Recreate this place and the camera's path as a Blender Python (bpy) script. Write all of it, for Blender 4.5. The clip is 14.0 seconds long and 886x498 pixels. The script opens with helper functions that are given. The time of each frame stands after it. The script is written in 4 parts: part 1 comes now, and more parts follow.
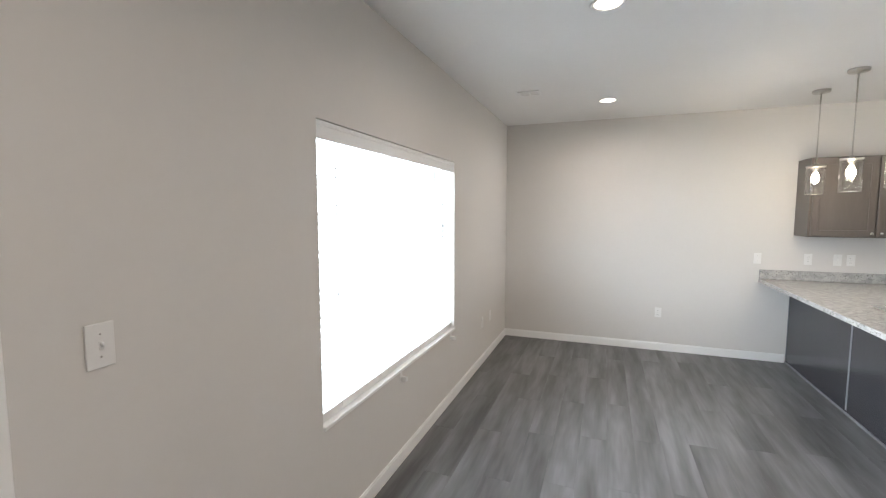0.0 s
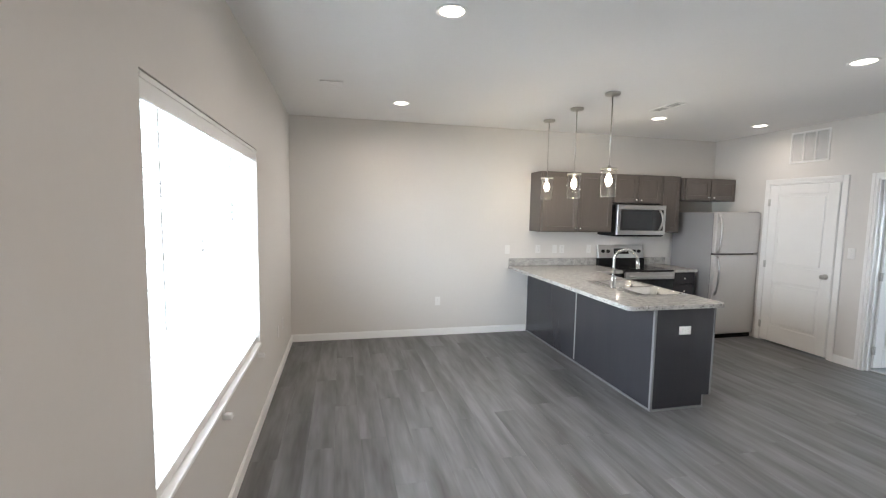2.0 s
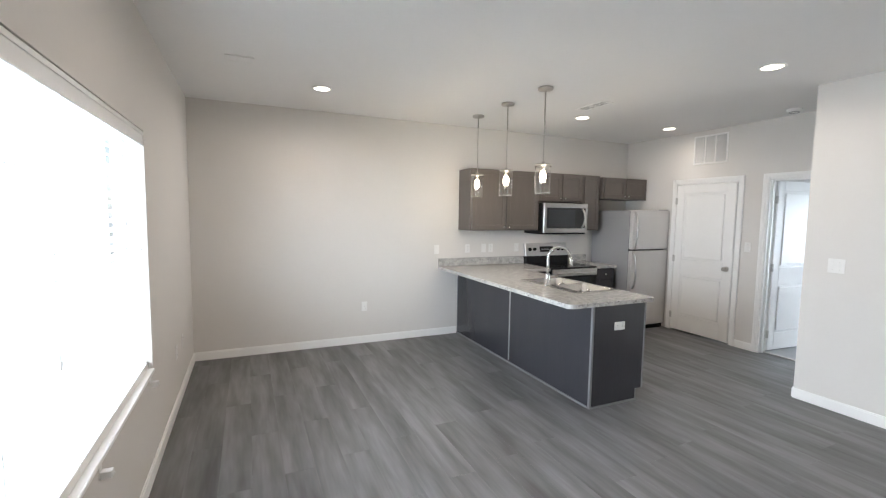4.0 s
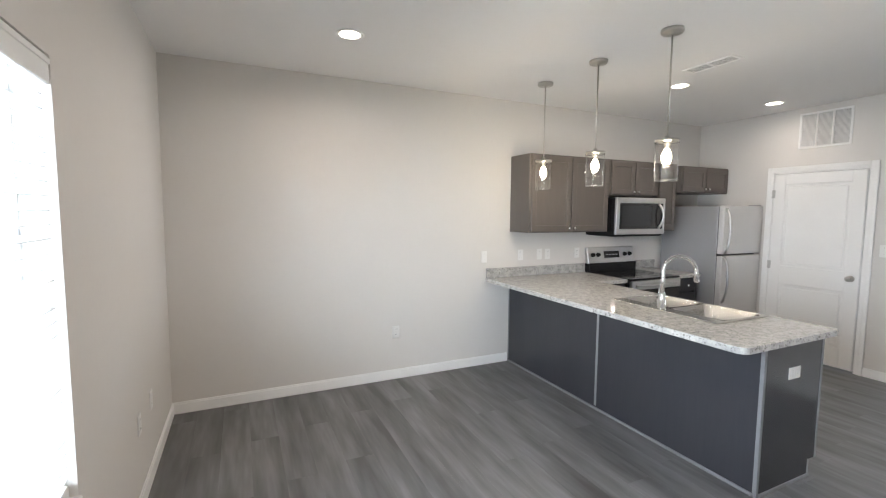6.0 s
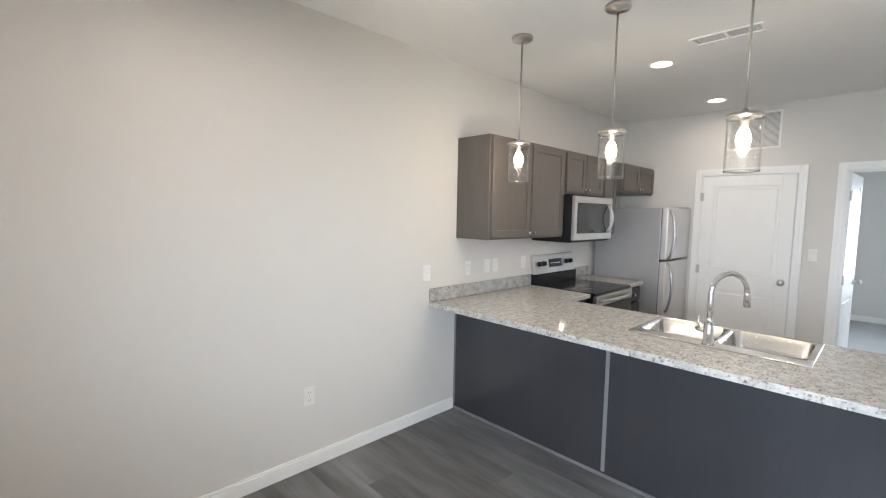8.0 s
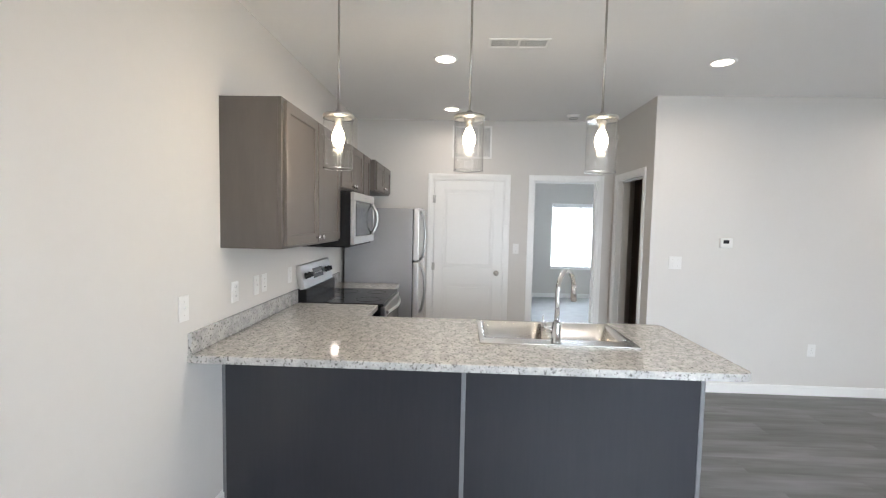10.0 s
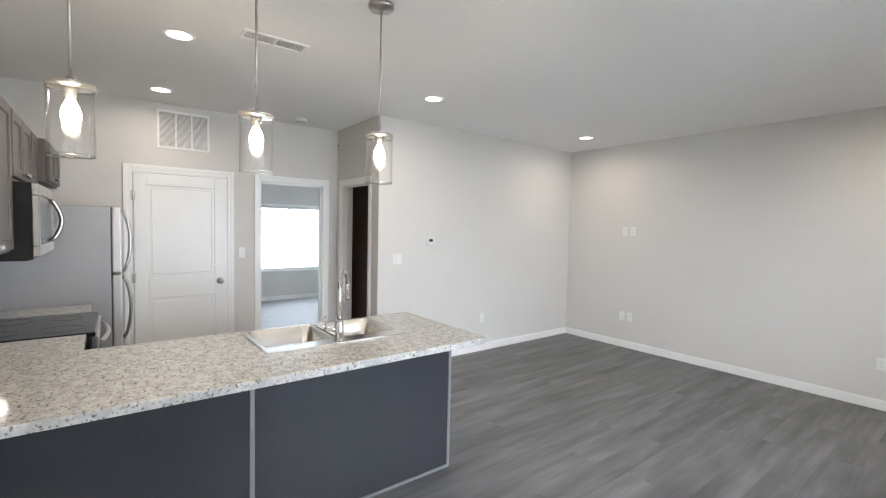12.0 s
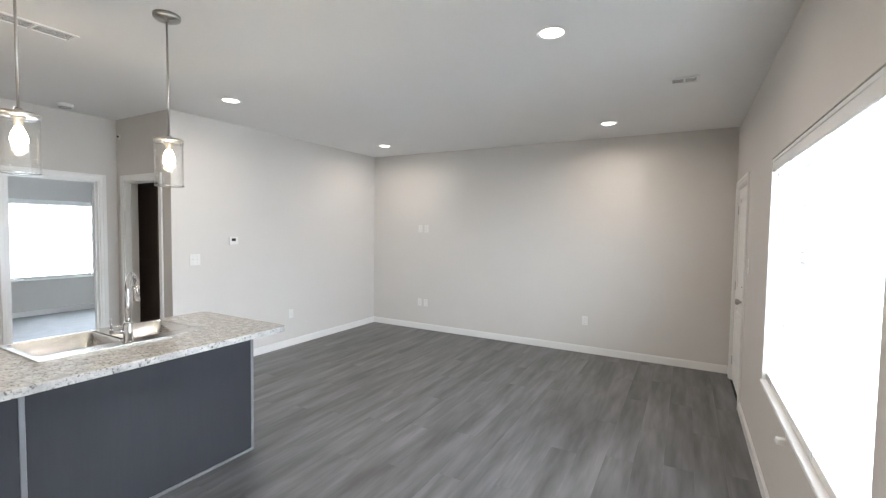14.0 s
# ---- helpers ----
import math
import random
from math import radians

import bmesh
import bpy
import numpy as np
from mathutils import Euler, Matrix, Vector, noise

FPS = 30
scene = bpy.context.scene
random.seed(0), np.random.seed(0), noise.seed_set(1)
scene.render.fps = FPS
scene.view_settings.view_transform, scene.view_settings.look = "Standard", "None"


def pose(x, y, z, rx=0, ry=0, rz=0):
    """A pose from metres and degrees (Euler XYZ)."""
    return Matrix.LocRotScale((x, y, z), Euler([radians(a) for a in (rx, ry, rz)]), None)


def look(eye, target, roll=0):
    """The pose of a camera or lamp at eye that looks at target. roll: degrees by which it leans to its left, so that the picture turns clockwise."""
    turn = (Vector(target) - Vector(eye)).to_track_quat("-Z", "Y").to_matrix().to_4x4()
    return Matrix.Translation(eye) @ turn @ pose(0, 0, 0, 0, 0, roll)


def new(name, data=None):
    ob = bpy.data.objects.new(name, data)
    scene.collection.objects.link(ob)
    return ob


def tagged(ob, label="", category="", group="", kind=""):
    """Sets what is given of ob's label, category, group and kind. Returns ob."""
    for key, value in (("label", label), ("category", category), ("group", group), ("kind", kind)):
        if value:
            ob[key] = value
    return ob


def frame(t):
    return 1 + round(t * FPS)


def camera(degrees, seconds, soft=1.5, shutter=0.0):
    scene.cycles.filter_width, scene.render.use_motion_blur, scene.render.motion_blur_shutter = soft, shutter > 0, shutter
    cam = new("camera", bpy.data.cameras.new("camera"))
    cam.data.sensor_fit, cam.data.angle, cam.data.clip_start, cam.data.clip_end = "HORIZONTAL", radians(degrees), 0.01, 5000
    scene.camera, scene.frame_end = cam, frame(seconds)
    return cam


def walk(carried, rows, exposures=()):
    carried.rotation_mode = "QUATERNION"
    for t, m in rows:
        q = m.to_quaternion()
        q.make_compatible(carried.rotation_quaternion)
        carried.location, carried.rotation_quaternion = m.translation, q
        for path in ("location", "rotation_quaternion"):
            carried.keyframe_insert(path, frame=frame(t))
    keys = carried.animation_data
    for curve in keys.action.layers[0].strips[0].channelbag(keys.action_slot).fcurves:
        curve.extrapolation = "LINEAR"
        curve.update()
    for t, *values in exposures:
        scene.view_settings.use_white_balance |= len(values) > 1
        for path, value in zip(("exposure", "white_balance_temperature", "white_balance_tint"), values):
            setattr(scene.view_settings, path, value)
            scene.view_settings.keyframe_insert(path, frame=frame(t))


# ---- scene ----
cam = camera(91.0, 14.0, soft=1.2)
PATH = [
    (0, (1.215, 0.649, 1.648), (0.521, 2.517, 1.475), 0.0),
    (0.5, (1.045, 0.673, 1.65), (0.645, 2.624, 1.468), 0.5),
    (1, (0.878, 0.725, 1.645), (0.787, 2.715, 1.466), 0.7),
    (1.5, (0.728, 0.766, 1.644), (0.924, 2.748, 1.467), 0.8),
    (2, (0.594, 0.766, 1.645), (1.051, 2.705, 1.469), 1.0),
    (2.5, (0.552, 0.702, 1.629), (1.19, 2.59, 1.458), 1.0),
    (2.7, (0.532, 0.7, 1.632), (1.229, 2.567, 1.459), 1.1),
    (4.8, (0.557, 1.601, 1.594), (1.391, 3.412, 1.425), 0.6),
    (5, (0.546, 1.737, 1.601), (1.384, 3.545, 1.428), 0.5),
    (5.5, (0.521, 2.065, 1.613), (1.361, 3.872, 1.441), 0.5),
    (6, (0.519, 2.422, 1.588), (1.362, 4.228, 1.421), 0.4),
    (6.5, (0.536, 2.788, 1.581), (1.388, 4.59, 1.419), 0.4),
    (7, (0.49, 3.154, 1.59), (1.445, 4.904, 1.427), 0.6),
    (7.5, (0.526, 3.523, 1.584), (1.675, 5.153, 1.423), 0.6),
    (7.7, (0.559, 3.672, 1.587), (1.803, 5.23, 1.424), 0.8),
    (9.8, (0.858, 4.931, 1.557), (2.841, 5.152, 1.426), 1.2),
    (10, (0.885, 5.039, 1.554), (2.88, 5.119, 1.428), 1.2),
    (10.5, (0.941, 5.228, 1.547), (2.922, 4.978, 1.433), 1.3),
    (11, (0.996, 5.316, 1.548), (2.902, 4.722, 1.438), 1.2),
    (11.5, (0.992, 5.401, 1.551), (2.764, 4.479, 1.446), 1.3),
    (12, (0.916, 5.542, 1.568), (2.501, 4.327, 1.471), 1.2),
    (12.5, (0.823, 5.648, 1.57), (2.203, 4.204, 1.475), 1.2),
    (13, (0.687, 5.717, 1.583), (1.907, 4.134, 1.488), 1.0),
    (13.5, (0.551, 5.755, 1.583), (1.629, 4.073, 1.488), 0.9),
    (14, (0.463, 5.778, 1.589), (1.438, 4.034, 1.493), 0.8),
]
walk(cam, [(t, look(eye, target, roll)) for t, eye, target, roll in PATH])

# ---- world and light ----
world = bpy.data.worlds.new("sky")
scene.world = world
world.use_nodes = True
wn = world.node_tree.nodes
sky = wn.new("ShaderNodeTexSky")
sky.sky_type, sky.sun_disc = "NISHITA", False
sky.sun_elevation, sky.sun_rotation = radians(58), radians(180)
wn["Background"].inputs[1].default_value = 0.12
world.node_tree.links.new(sky.outputs[0], wn["Background"].inputs[0])
sun = new("sun", bpy.data.lights.new("sun", "SUN"))
sun.data.energy, sun.data.angle, sun.data.color = 1.2, radians(12), (1.0, 0.96, 0.9)
sun.matrix_basis = look((0, -5, 8), (0, 0, 0))

H = 2.74
DAY = (0.765, 0.875, 1.0)
WARM = (1.0, 0.875, 0.78)


def area_lamp(name, m, power, colour, sx, sy=None, spread=180):
    data = bpy.data.lights.new(name, "AREA")
    data.energy, data.color, data.size, data.spread = power, colour, sx, radians(spread)
    data.shape = "RECTANGLE" if sy else "DISK"
    if sy:
        data.size_y = sy
    ob = new(name, data)
    ob.matrix_basis = m
    return ob


# daylight standing in the two window openings
area_lamp("window_daylight", look((-0.19, 3.257, 1.337), (3, 3.257, 1.337)), 160, DAY, 1.86, 1.44)
area_lamp("bedroom_daylight", look((10.29, 2.52, 1.29), (6, 2.52, 1.29)), 230, DAY, 1.22, 1.36)
LIGHTS = [(1.205, 5.35), (1.195, 3.2), (1.24, 0.77), (4.25, 0.745), (4.185, 3.18), (4.15, 5.18), (5.574, 5.164)]
for lx, ly in LIGHTS:
    area_lamp("downlight_lamp", look((lx, ly, H - 0.0045), (lx, ly + 1e-4, 0)), 10.4 if lx < 2 else 7.8 if lx < 5 else 4.0, WARM, 0.13, None, 165)
PENDANTS = [(3.02, 5.648), (3.015, 5.01), (3.01, 4.383)]
for lx, ly in PENDANTS:
    data = bpy.data.lights.new("pendant_lamp", "POINT")
    data.energy, data.color, data.shadow_soft_size = 4.2, (1.0, 0.86, 0.68), 0.02
    new("pendant_lamp", data).location = (lx, ly, 1.955)
# weak warm lamp added below the microwave; no fixture is built for it
area_lamp("under_microwave_lamp", look((4.36, 6.05, 1.338), (4.36, 6.0501, 0)), 0.5, WARM, 0.06)


# ---- materials ----
def shader(name, colour, rough=0.5, metal=0.0, var=0.04, scale=3.0, fine=60.0, bump=0.05, bump_scale=200.0, stretch=(1, 1, 1), spec=0.5, coat=0.0, per_object=0.0):
    """A painted or solid surface with two scales of variation and a fine relief."""
    m = bpy.data.materials.new(name)
    m.use_nodes = True
    n, l = m.node_tree.nodes, m.node_tree.links
    b = n["Principled BSDF"]
    b.inputs["Metallic"].default_value, b.inputs["Specular IOR Level"].default_value = metal, spec
    b.inputs["Coat Weight"].default_value = coat
    tc, mp = n.new("ShaderNodeTexCoord"), n.new("ShaderNodeMapping")
    mp.inputs["Scale"].default_value = stretch
    l.new(tc.outputs["Object"], mp.inputs["Vector"])
    mix = None
    for sc, amount in ((scale, var), (fine, var * 0.6)):
        t = n.new("ShaderNodeTexNoise")
        t.inputs["Scale"].default_value, t.inputs["Detail"].default_value = sc, 5
        l.new(mp.outputs[0], t.inputs["Vector"])
        r = n.new("ShaderNodeMapRange")
        r.inputs["To Min"].default_value, r.inputs["To Max"].default_value = 1 - amount * 2, 1 + amount * 2
        l.new(t.outputs[0], r.inputs[0])
        if mix is None:
            mix = r
        else:
            mu = n.new("ShaderNodeMath")
            mu.operation = "MULTIPLY"
            l.new(mix.outputs[0], mu.inputs[0]), l.new(r.outputs[0], mu.inputs[1])
            mix = mu
    if per_object:
        oi, r = n.new("ShaderNodeObjectInfo"), n.new("ShaderNodeMapRange")
        r.inputs["To Min"].default_value, r.inputs["To Max"].default_value = 1 - per_object, 1 + per_object
        l.new(oi.outputs["Random"], r.inputs[0])
        mu = n.new("ShaderNodeMath")
        mu.operation = "MULTIPLY"
        l.new(mix.outputs[0], mu.inputs[0]), l.new(r.outputs[0], mu.inputs[1])
        mix = mu
    vm = n.new("ShaderNodeVectorMath")
    vm.operation = "SCALE"
    vm.inputs[0].default_value = colour
    l.new(mix.outputs[0], vm.inputs["Scale"])
    l.new(vm.outputs[0], b.inputs["Base Color"])
    rr = n.new("ShaderNodeMapRange")
    rr.inputs["From Min"].default_value, rr.inputs["From Max"].default_value = 0.7, 1.3
    rr.inputs["To Min"].default_value, rr.inputs["To Max"].default_value = max(0.02, rough * 0.8), min(1, rough * 1.2)
    l.new(mix.outputs[0], rr.inputs[0]), l.new(rr.outputs[0], b.inputs["Roughness"])
    if bump:
        t, bp = n.new("ShaderNodeTexNoise"), n.new("ShaderNodeBump")
        t.inputs["Scale"].default_value, t.inputs["Detail"].default_value = bump_scale, 3
        l.new(mp.outputs[0], t.inputs["Vector"])
        bp.inputs["Strength"].default_value, bp.inputs["Distance"].default_value = bump, 0.002
        l.new(t.outputs[0], bp.inputs["Height"]), l.new(bp.outputs[0], b.inputs["Normal"])
    return m


def glass(name, rough=0.0, ior=1.45, colour=(1, 1, 1)):
    m = bpy.data.materials.new(name)
    m.use_nodes = True
    b = m.node_tree.nodes["Principled BSDF"]
    b.inputs["Base Color"].default_value = (*colour, 1)
    b.inputs["Roughness"].default_value, b.inputs["IOR"].default_value = rough, ior
    b.inputs["Transmission Weight"].default_value = 1
    return m


def glow(name, colour, strength):
    m = bpy.data.materials.new(name)
    m.use_nodes = True
    b = m.node_tree.nodes["Principled BSDF"]
    b.inputs["Base Color"].default_value = (0.9, 0.9, 0.9, 1)
    b.inputs["Emission Color"].default_value, b.inputs["Emission Strength"].default_value = (*colour, 1), strength
    return m


def plank_material():
    """Grey wood-look vinyl: long streaks along the plank, board to board tone, fine grain."""
    m = bpy.data.materials.new("grey_vinyl_plank")
    m.use_nodes = True
    n, l = m.node_tree.nodes, m.node_tree.links
    b = n["Principled BSDF"]
    geo, oi, off = n.new("ShaderNodeNewGeometry"), n.new("ShaderNodeObjectInfo"), n.new("ShaderNodeVectorMath")
    sc = n.new("ShaderNodeVectorMath")
    sc.operation = "SCALE"
    sc.inputs[0].default_value = (0.25, 1.1, 0.0)
    l.new(oi.outputs["Random"], sc.inputs["Scale"])
    l.new(geo.outputs["Position"], off.inputs[0]), l.new(sc.outputs[0], off.inputs[1])

    def streak(scale, stretch, detail, rough=0.6):
        mp, t = n.new("ShaderNodeMapping"), n.new("ShaderNodeTexNoise")
        mp.inputs["Scale"].default_value = stretch
        t.inputs["Scale"].default_value, t.inputs["Detail"].default_value, t.inputs["Roughness"].default_value = scale, detail, rough
        l.new(off.outputs[0], mp.inputs["Vector"]), l.new(mp.outputs[0], t.inputs["Vector"])
        return t.outputs[0]

    wide, grain = streak(1.0, (7.5, 0.9, 1), 3, 0.6), streak(1.0, (70, 3.0, 1), 3, 0.6)
    ramp = n.new("ShaderNodeValToRGB")
    e = ramp.color_ramp.elements
    e[0].position, e[0].color = 0.31, (0.068, 0.067, 0.067, 1)
    e[1].position, e[1].color = 0.69, (0.190, 0.191, 0.196, 1)
    mid = ramp.color_ramp.elements.new(0.50)
    mid.color = (0.126, 0.126, 0.128, 1)
    l.new(wide, ramp.inputs[0])
    g, r, mu = n.new("ShaderNodeMapRange"), n.new("ShaderNodeMapRange"), n.new("ShaderNodeMath")
    g.inputs["To Min"].default_value, g.inputs["To Max"].default_value = 0.84, 1.16
    r.inputs["To Min"].default_value, r.inputs["To Max"].default_value = 0.93, 1.07
    l.new(grain, g.inputs[0]), l.new(oi.outputs["Random"], r.inputs[0])
    mu.operation = "MULTIPLY"
    l.new(g.outputs[0], mu.inputs[0]), l.new(r.outputs[0], mu.inputs[1])
    vm = n.new("ShaderNodeVectorMath")
    vm.operation = "SCALE"
    l.new(ramp.outputs[0], vm.inputs[0]), l.new(mu.outputs[0], vm.inputs["Scale"])
    l.new(vm.outputs[0], b.inputs["Base Color"])
    rr = n.new("ShaderNodeMapRange")
    rr.inputs["To Min"].default_value, rr.inputs["To Max"].default_value = 0.36, 0.52
    l.new(grain, rr.inputs[0]), l.new(rr.outputs[0], b.inputs["Roughness"])
    bp = n.new("ShaderNodeBump")
    bp.inputs["Strength"].default_value, bp.inputs["Distance"].default_value = 0.12, 0.001
    l.new(grain, bp.inputs["Height"]), l.new(bp.outputs[0], b.inputs["Normal"])
    return m


def granite_material():
    """Pale speckled granite: cream ground, grey clouds, dark flecks."""
    m = bpy.data.materials.new("speckled_granite")
    m.use_nodes = True
    n, l = m.node_tree.nodes, m.node_tree.links
    b = n["Principled BSDF"]
    tc = n.new("ShaderNodeTexCoord")

    def ramped(scale, p0, c0, p1, c1, detail=4):
        t, r = n.new("ShaderNodeTexNoise"), n.new("ShaderNodeValToRGB")
        t.inputs["Scale"].default_value, t.inputs["Detail"].default_value = scale, detail
        l.new(tc.outputs["Object"], t.inputs["Vector"]), l.new(t.outputs[0], r.inputs[0])
        e = r.color_ramp.elements
        e[0].position, e[0].color, e[1].position, e[1].color = p0, (*c0, 1), p1, (*c1, 1)
        return r.outputs[0]

    cloud = ramped(24, 0.38, (0.36, 0.355, 0.345), 0.60, (0.49, 0.475, 0.455))
    fleck = ramped(78, 0.33, (0.34, 0.335, 0.33), 0.45, (1, 1, 1), 3)
    pale = ramped(90, 0.60, (1, 1, 1), 0.70, (1.16, 1.16, 1.16), 2)
    a, c = n.new("ShaderNodeVectorMath"), n.new("ShaderNodeVectorMath")
    a.operation = c.operation = "MULTIPLY"
    l.new(cloud, a.inputs[0]), l.new(fleck, a.inputs[1]), l.new(a.outputs[0], c.inputs[0]), l.new(pale, c.inputs[1])
    l.new(c.outputs[0], b.inputs["Base Color"])
    b.inputs["Roughness"].default_value = 0.11
    return m


def steel(name, colour=(0.56, 0.55, 0.54), rough=0.3, stretch=(2, 2, 200)):
    m = shader(name, colour, rough, 1.0, 0.05, 1.0, 2.0, 0.04, 3.0, stretch)
    return m


M_WALL = shader("greige_wall_paint", (0.665, 0.642, 0.612), 0.75, 0, 0.012, 1.5, 30, 0.06, 350, spec=0.3)
M_CEIL = shader("white_ceiling_paint", (0.86, 0.855, 0.845), 0.9, 0, 0.012, 1.2, 40, 0.1, 260, spec=0.2)
M_WHITE = shader("white_satin_trim", (0.85, 0.845, 0.83), 0.35, 0, 0.015, 4, 60, 0.03, 120)
M_PLASTIC = shader("white_plastic", (0.78, 0.77, 0.75), 0.3, 0, 0.01, 20, 90, 0.0)
M_SLOT = shader("dark_slot", (0.03, 0.03, 0.03), 0.6, 0, 0.02)
M_CAB = shader("grey_brown_stained_maple", (0.108, 0.093, 0.083), 0.40, 0, 0.07, 3, 14, 0.05, 40, (6, 0.8, 6))
# vertical tone bands put wavy window reflections into the panel's colour
M_PANEL = shader("slate_grey_panel", (0.037, 0.037, 0.043), 0.21, 0, 0.05, 1.2, 24, 0.03, 60, (3, 3, 0.2), spec=0.5)
M_STRIP = shader("grey_edge_strip", (0.17, 0.17, 0.178), 0.45, 0, 0.04, 10)
M_LINEN = shader("dark_brown_cabinet", (0.20, 0.16, 0.135), 0.4, 0, 0.08, 3, 14, 0.04, 40, (6, 0.8, 6))
M_GRANITE = granite_material()
M_STEEL = steel("brushed_steel", stretch=(200, 200, 2))
M_SINK = shader("satin_sink_steel", (0.70, 0.69, 0.67), 0.22, 1.0, 0.015, 4, 90, 0.015, 260)
M_CHROME = shader("polished_chrome", (0.78, 0.78, 0.78), 0.06, 1.0, 0.01, 6, 40, 0.0)
M_NICKEL = shader("brushed_nickel", (0.52, 0.50, 0.47), 0.28, 1.0, 0.04, 10, 90, 0.02)
M_HINGE = shader("pale_satin_hinge", (0.55, 0.54, 0.52), 0.4, 0.2, 0.03, 10)
M_FRIDGE = shader("silver_grey_enamel", (0.36, 0.36, 0.368), 0.38, 0.35, 0.025, 3, 60, 0.08, 500)
M_FRIDGE_DOOR = shader("satin_silver_door", (0.62, 0.61, 0.60), 0.34, 0.45, 0.025, 3, 60, 0.05, 300, (1, 1, 0.1))
M_BLACK = shader("black_enamel", (0.010, 0.010, 0.011), 0.25, 0, 0.03, 8, 50, 0.0, spec=0.3)
M_BLACKGLASS = shader("black_ceramic_glass", (0.008, 0.008, 0.009), 0.08, 0, 0.03, 8, 50, 0.0, spec=0.35)
M_GREYGLASS = shader("smoked_door_glass", (0.020, 0.020, 0.021), 0.03, 0, 0.03, 8, 50, 0.0, spec=0.5)
M_DISPLAY = shader("dim_display", (0.03, 0.032, 0.035), 0.2, 0, 0.02, spec=0.35)
M_BAR = shader("pale_print", (0.5, 0.5, 0.5), 0.5, 0, 0.02)
M_GLASS = bpy.data.materials.new("clear_thin_glass")
M_GLASS.use_nodes = True
gn, gl = M_GLASS.node_tree.nodes, M_GLASS.node_tree.links
gt, gg, gw, gm = gn.new("ShaderNodeBsdfTransparent"), gn.new("ShaderNodeBsdfGlossy"), gn.new("ShaderNodeLayerWeight"), gn.new("ShaderNodeMixShader")
gp, gf = gn.new("ShaderNodeMath"), gn.new("ShaderNodeMapRange")
gp.operation, gp.inputs[1].default_value = "POWER", 3.2
gf.inputs["To Min"].default_value, gf.inputs["To Max"].default_value = 0.04, 0.52
gl.new(gw.outputs["Facing"], gp.inputs[0]), gl.new(gp.outputs[0], gf.inputs[0])
gt.inputs[0].default_value, gg.inputs["Roughness"].default_value = (0.995, 0.997, 0.995, 1), 0.03
gl.new(gf.outputs[0], gm.inputs[0]), gl.new(gt.outputs[0], gm.inputs[1]), gl.new(gg.outputs[0], gm.inputs[2])
gl.new(gm.outputs[0], gn["Material Output"].inputs[0])
M_RIM = glass("clear_rolled_glass", 0.02, 1.5)
M_PANE = glass("window_glass", 0.0, 1.45, (0.97, 0.99, 0.98))
M_BULB = glow("lit_bulb", (1.0, 0.84, 0.62), 30)
M_LENS = glow("lit_downlight_lens", (1.0, 0.90, 0.76), 9)
M_CARPET = shader("grey_carpet", (0.42, 0.43, 0.44), 0.95, 0, 0.06, 6, 180, 0.8, 420, spec=0.1)
M_SUB = shader("subfloor", (0.03, 0.03, 0.03), 0.9)
M_GROUND = shader("pale_gravel_ground", (0.30, 0.29, 0.26), 0.9, 0, 0.1, 0.4, 12, 0.3, 30)
M_SIDING = shader("pale_siding", (0.62, 0.61, 0.58), 0.7, 0, 0.03)
M_SHADE = shader("white_blind_slat", (0.86, 0.86, 0.85), 0.45, 0, 0.01, 8, 40, 0.0)
bs = M_SHADE.node_tree
tr, ad = bs.nodes.new("ShaderNodeBsdfTranslucent"), bs.nodes.new("ShaderNodeMixShader")
tr.inputs[0].default_value = (0.9, 0.92, 0.92, 1)
ad.inputs[0].default_value = 0.05
bs.links.new(bs.nodes["Principled BSDF"].outputs[0], ad.inputs[1])
bs.links.new(tr.outputs[0], ad.inputs[2])
bs.links.new(ad.outputs[0], bs.nodes["Material Output"].inputs[0])
M_PLANK = plank_material()


# ---- building helpers ----
def box(bm, x0, x1, y0, y1, z0, z1, bevel=0.0, seg=1, m=None):
    """A box between two corners, its edges rounded by bevel."""
    made = bmesh.ops.create_cube(bm, size=1.0)
    t = Matrix.Translation(((x0 + x1) / 2, (y0 + y1) / 2, (z0 + z1) / 2)) @ Matrix.Diagonal((abs(x1 - x0), abs(y1 - y0), abs(z1 - z0), 1))
    bmesh.ops.transform(bm, matrix=t, verts=made["verts"])
    verts = made["verts"]
    if bevel:
        edges = list({e for v in verts for e in v.link_edges})
        out = bmesh.ops.bevel(bm, geom=edges, offset=bevel, segments=seg, affect="EDGES", profile=0.5)
        verts = list({v for f in out["faces"] for v in f.verts} | {v for v in verts if v.is_valid})
    if m is not None:
        bmesh.ops.transform(bm, matrix=m, verts=verts)
    return bm


def lathe(bm, profile, seg=24, m=None):
    """A turned shape about local z from (radius, height) pairs."""
    rings = []
    for r, z in profile:
        if r < 1e-6:
            rings.append([bm.verts.new((0, 0, z))])
        else:
            rings.append([bm.verts.new((r * math.cos(2 * math.pi * k / seg), r * math.sin(2 * math.pi * k / seg), z)) for k in range(seg)])
    for a, b in zip(rings, rings[1:]):
        for k in range(seg):
            q = [a[k % len(a)], a[(k + 1) % len(a)], b[(k + 1) % len(b)], b[k % len(b)]]
            q = list(dict.fromkeys(q))
            if len(q) > 2:
                bm.faces.new(q).smooth = True
    if m is not None:
        bmesh.ops.transform(bm, matrix=m, verts=[v for ring in rings for v in ring])
    return bm


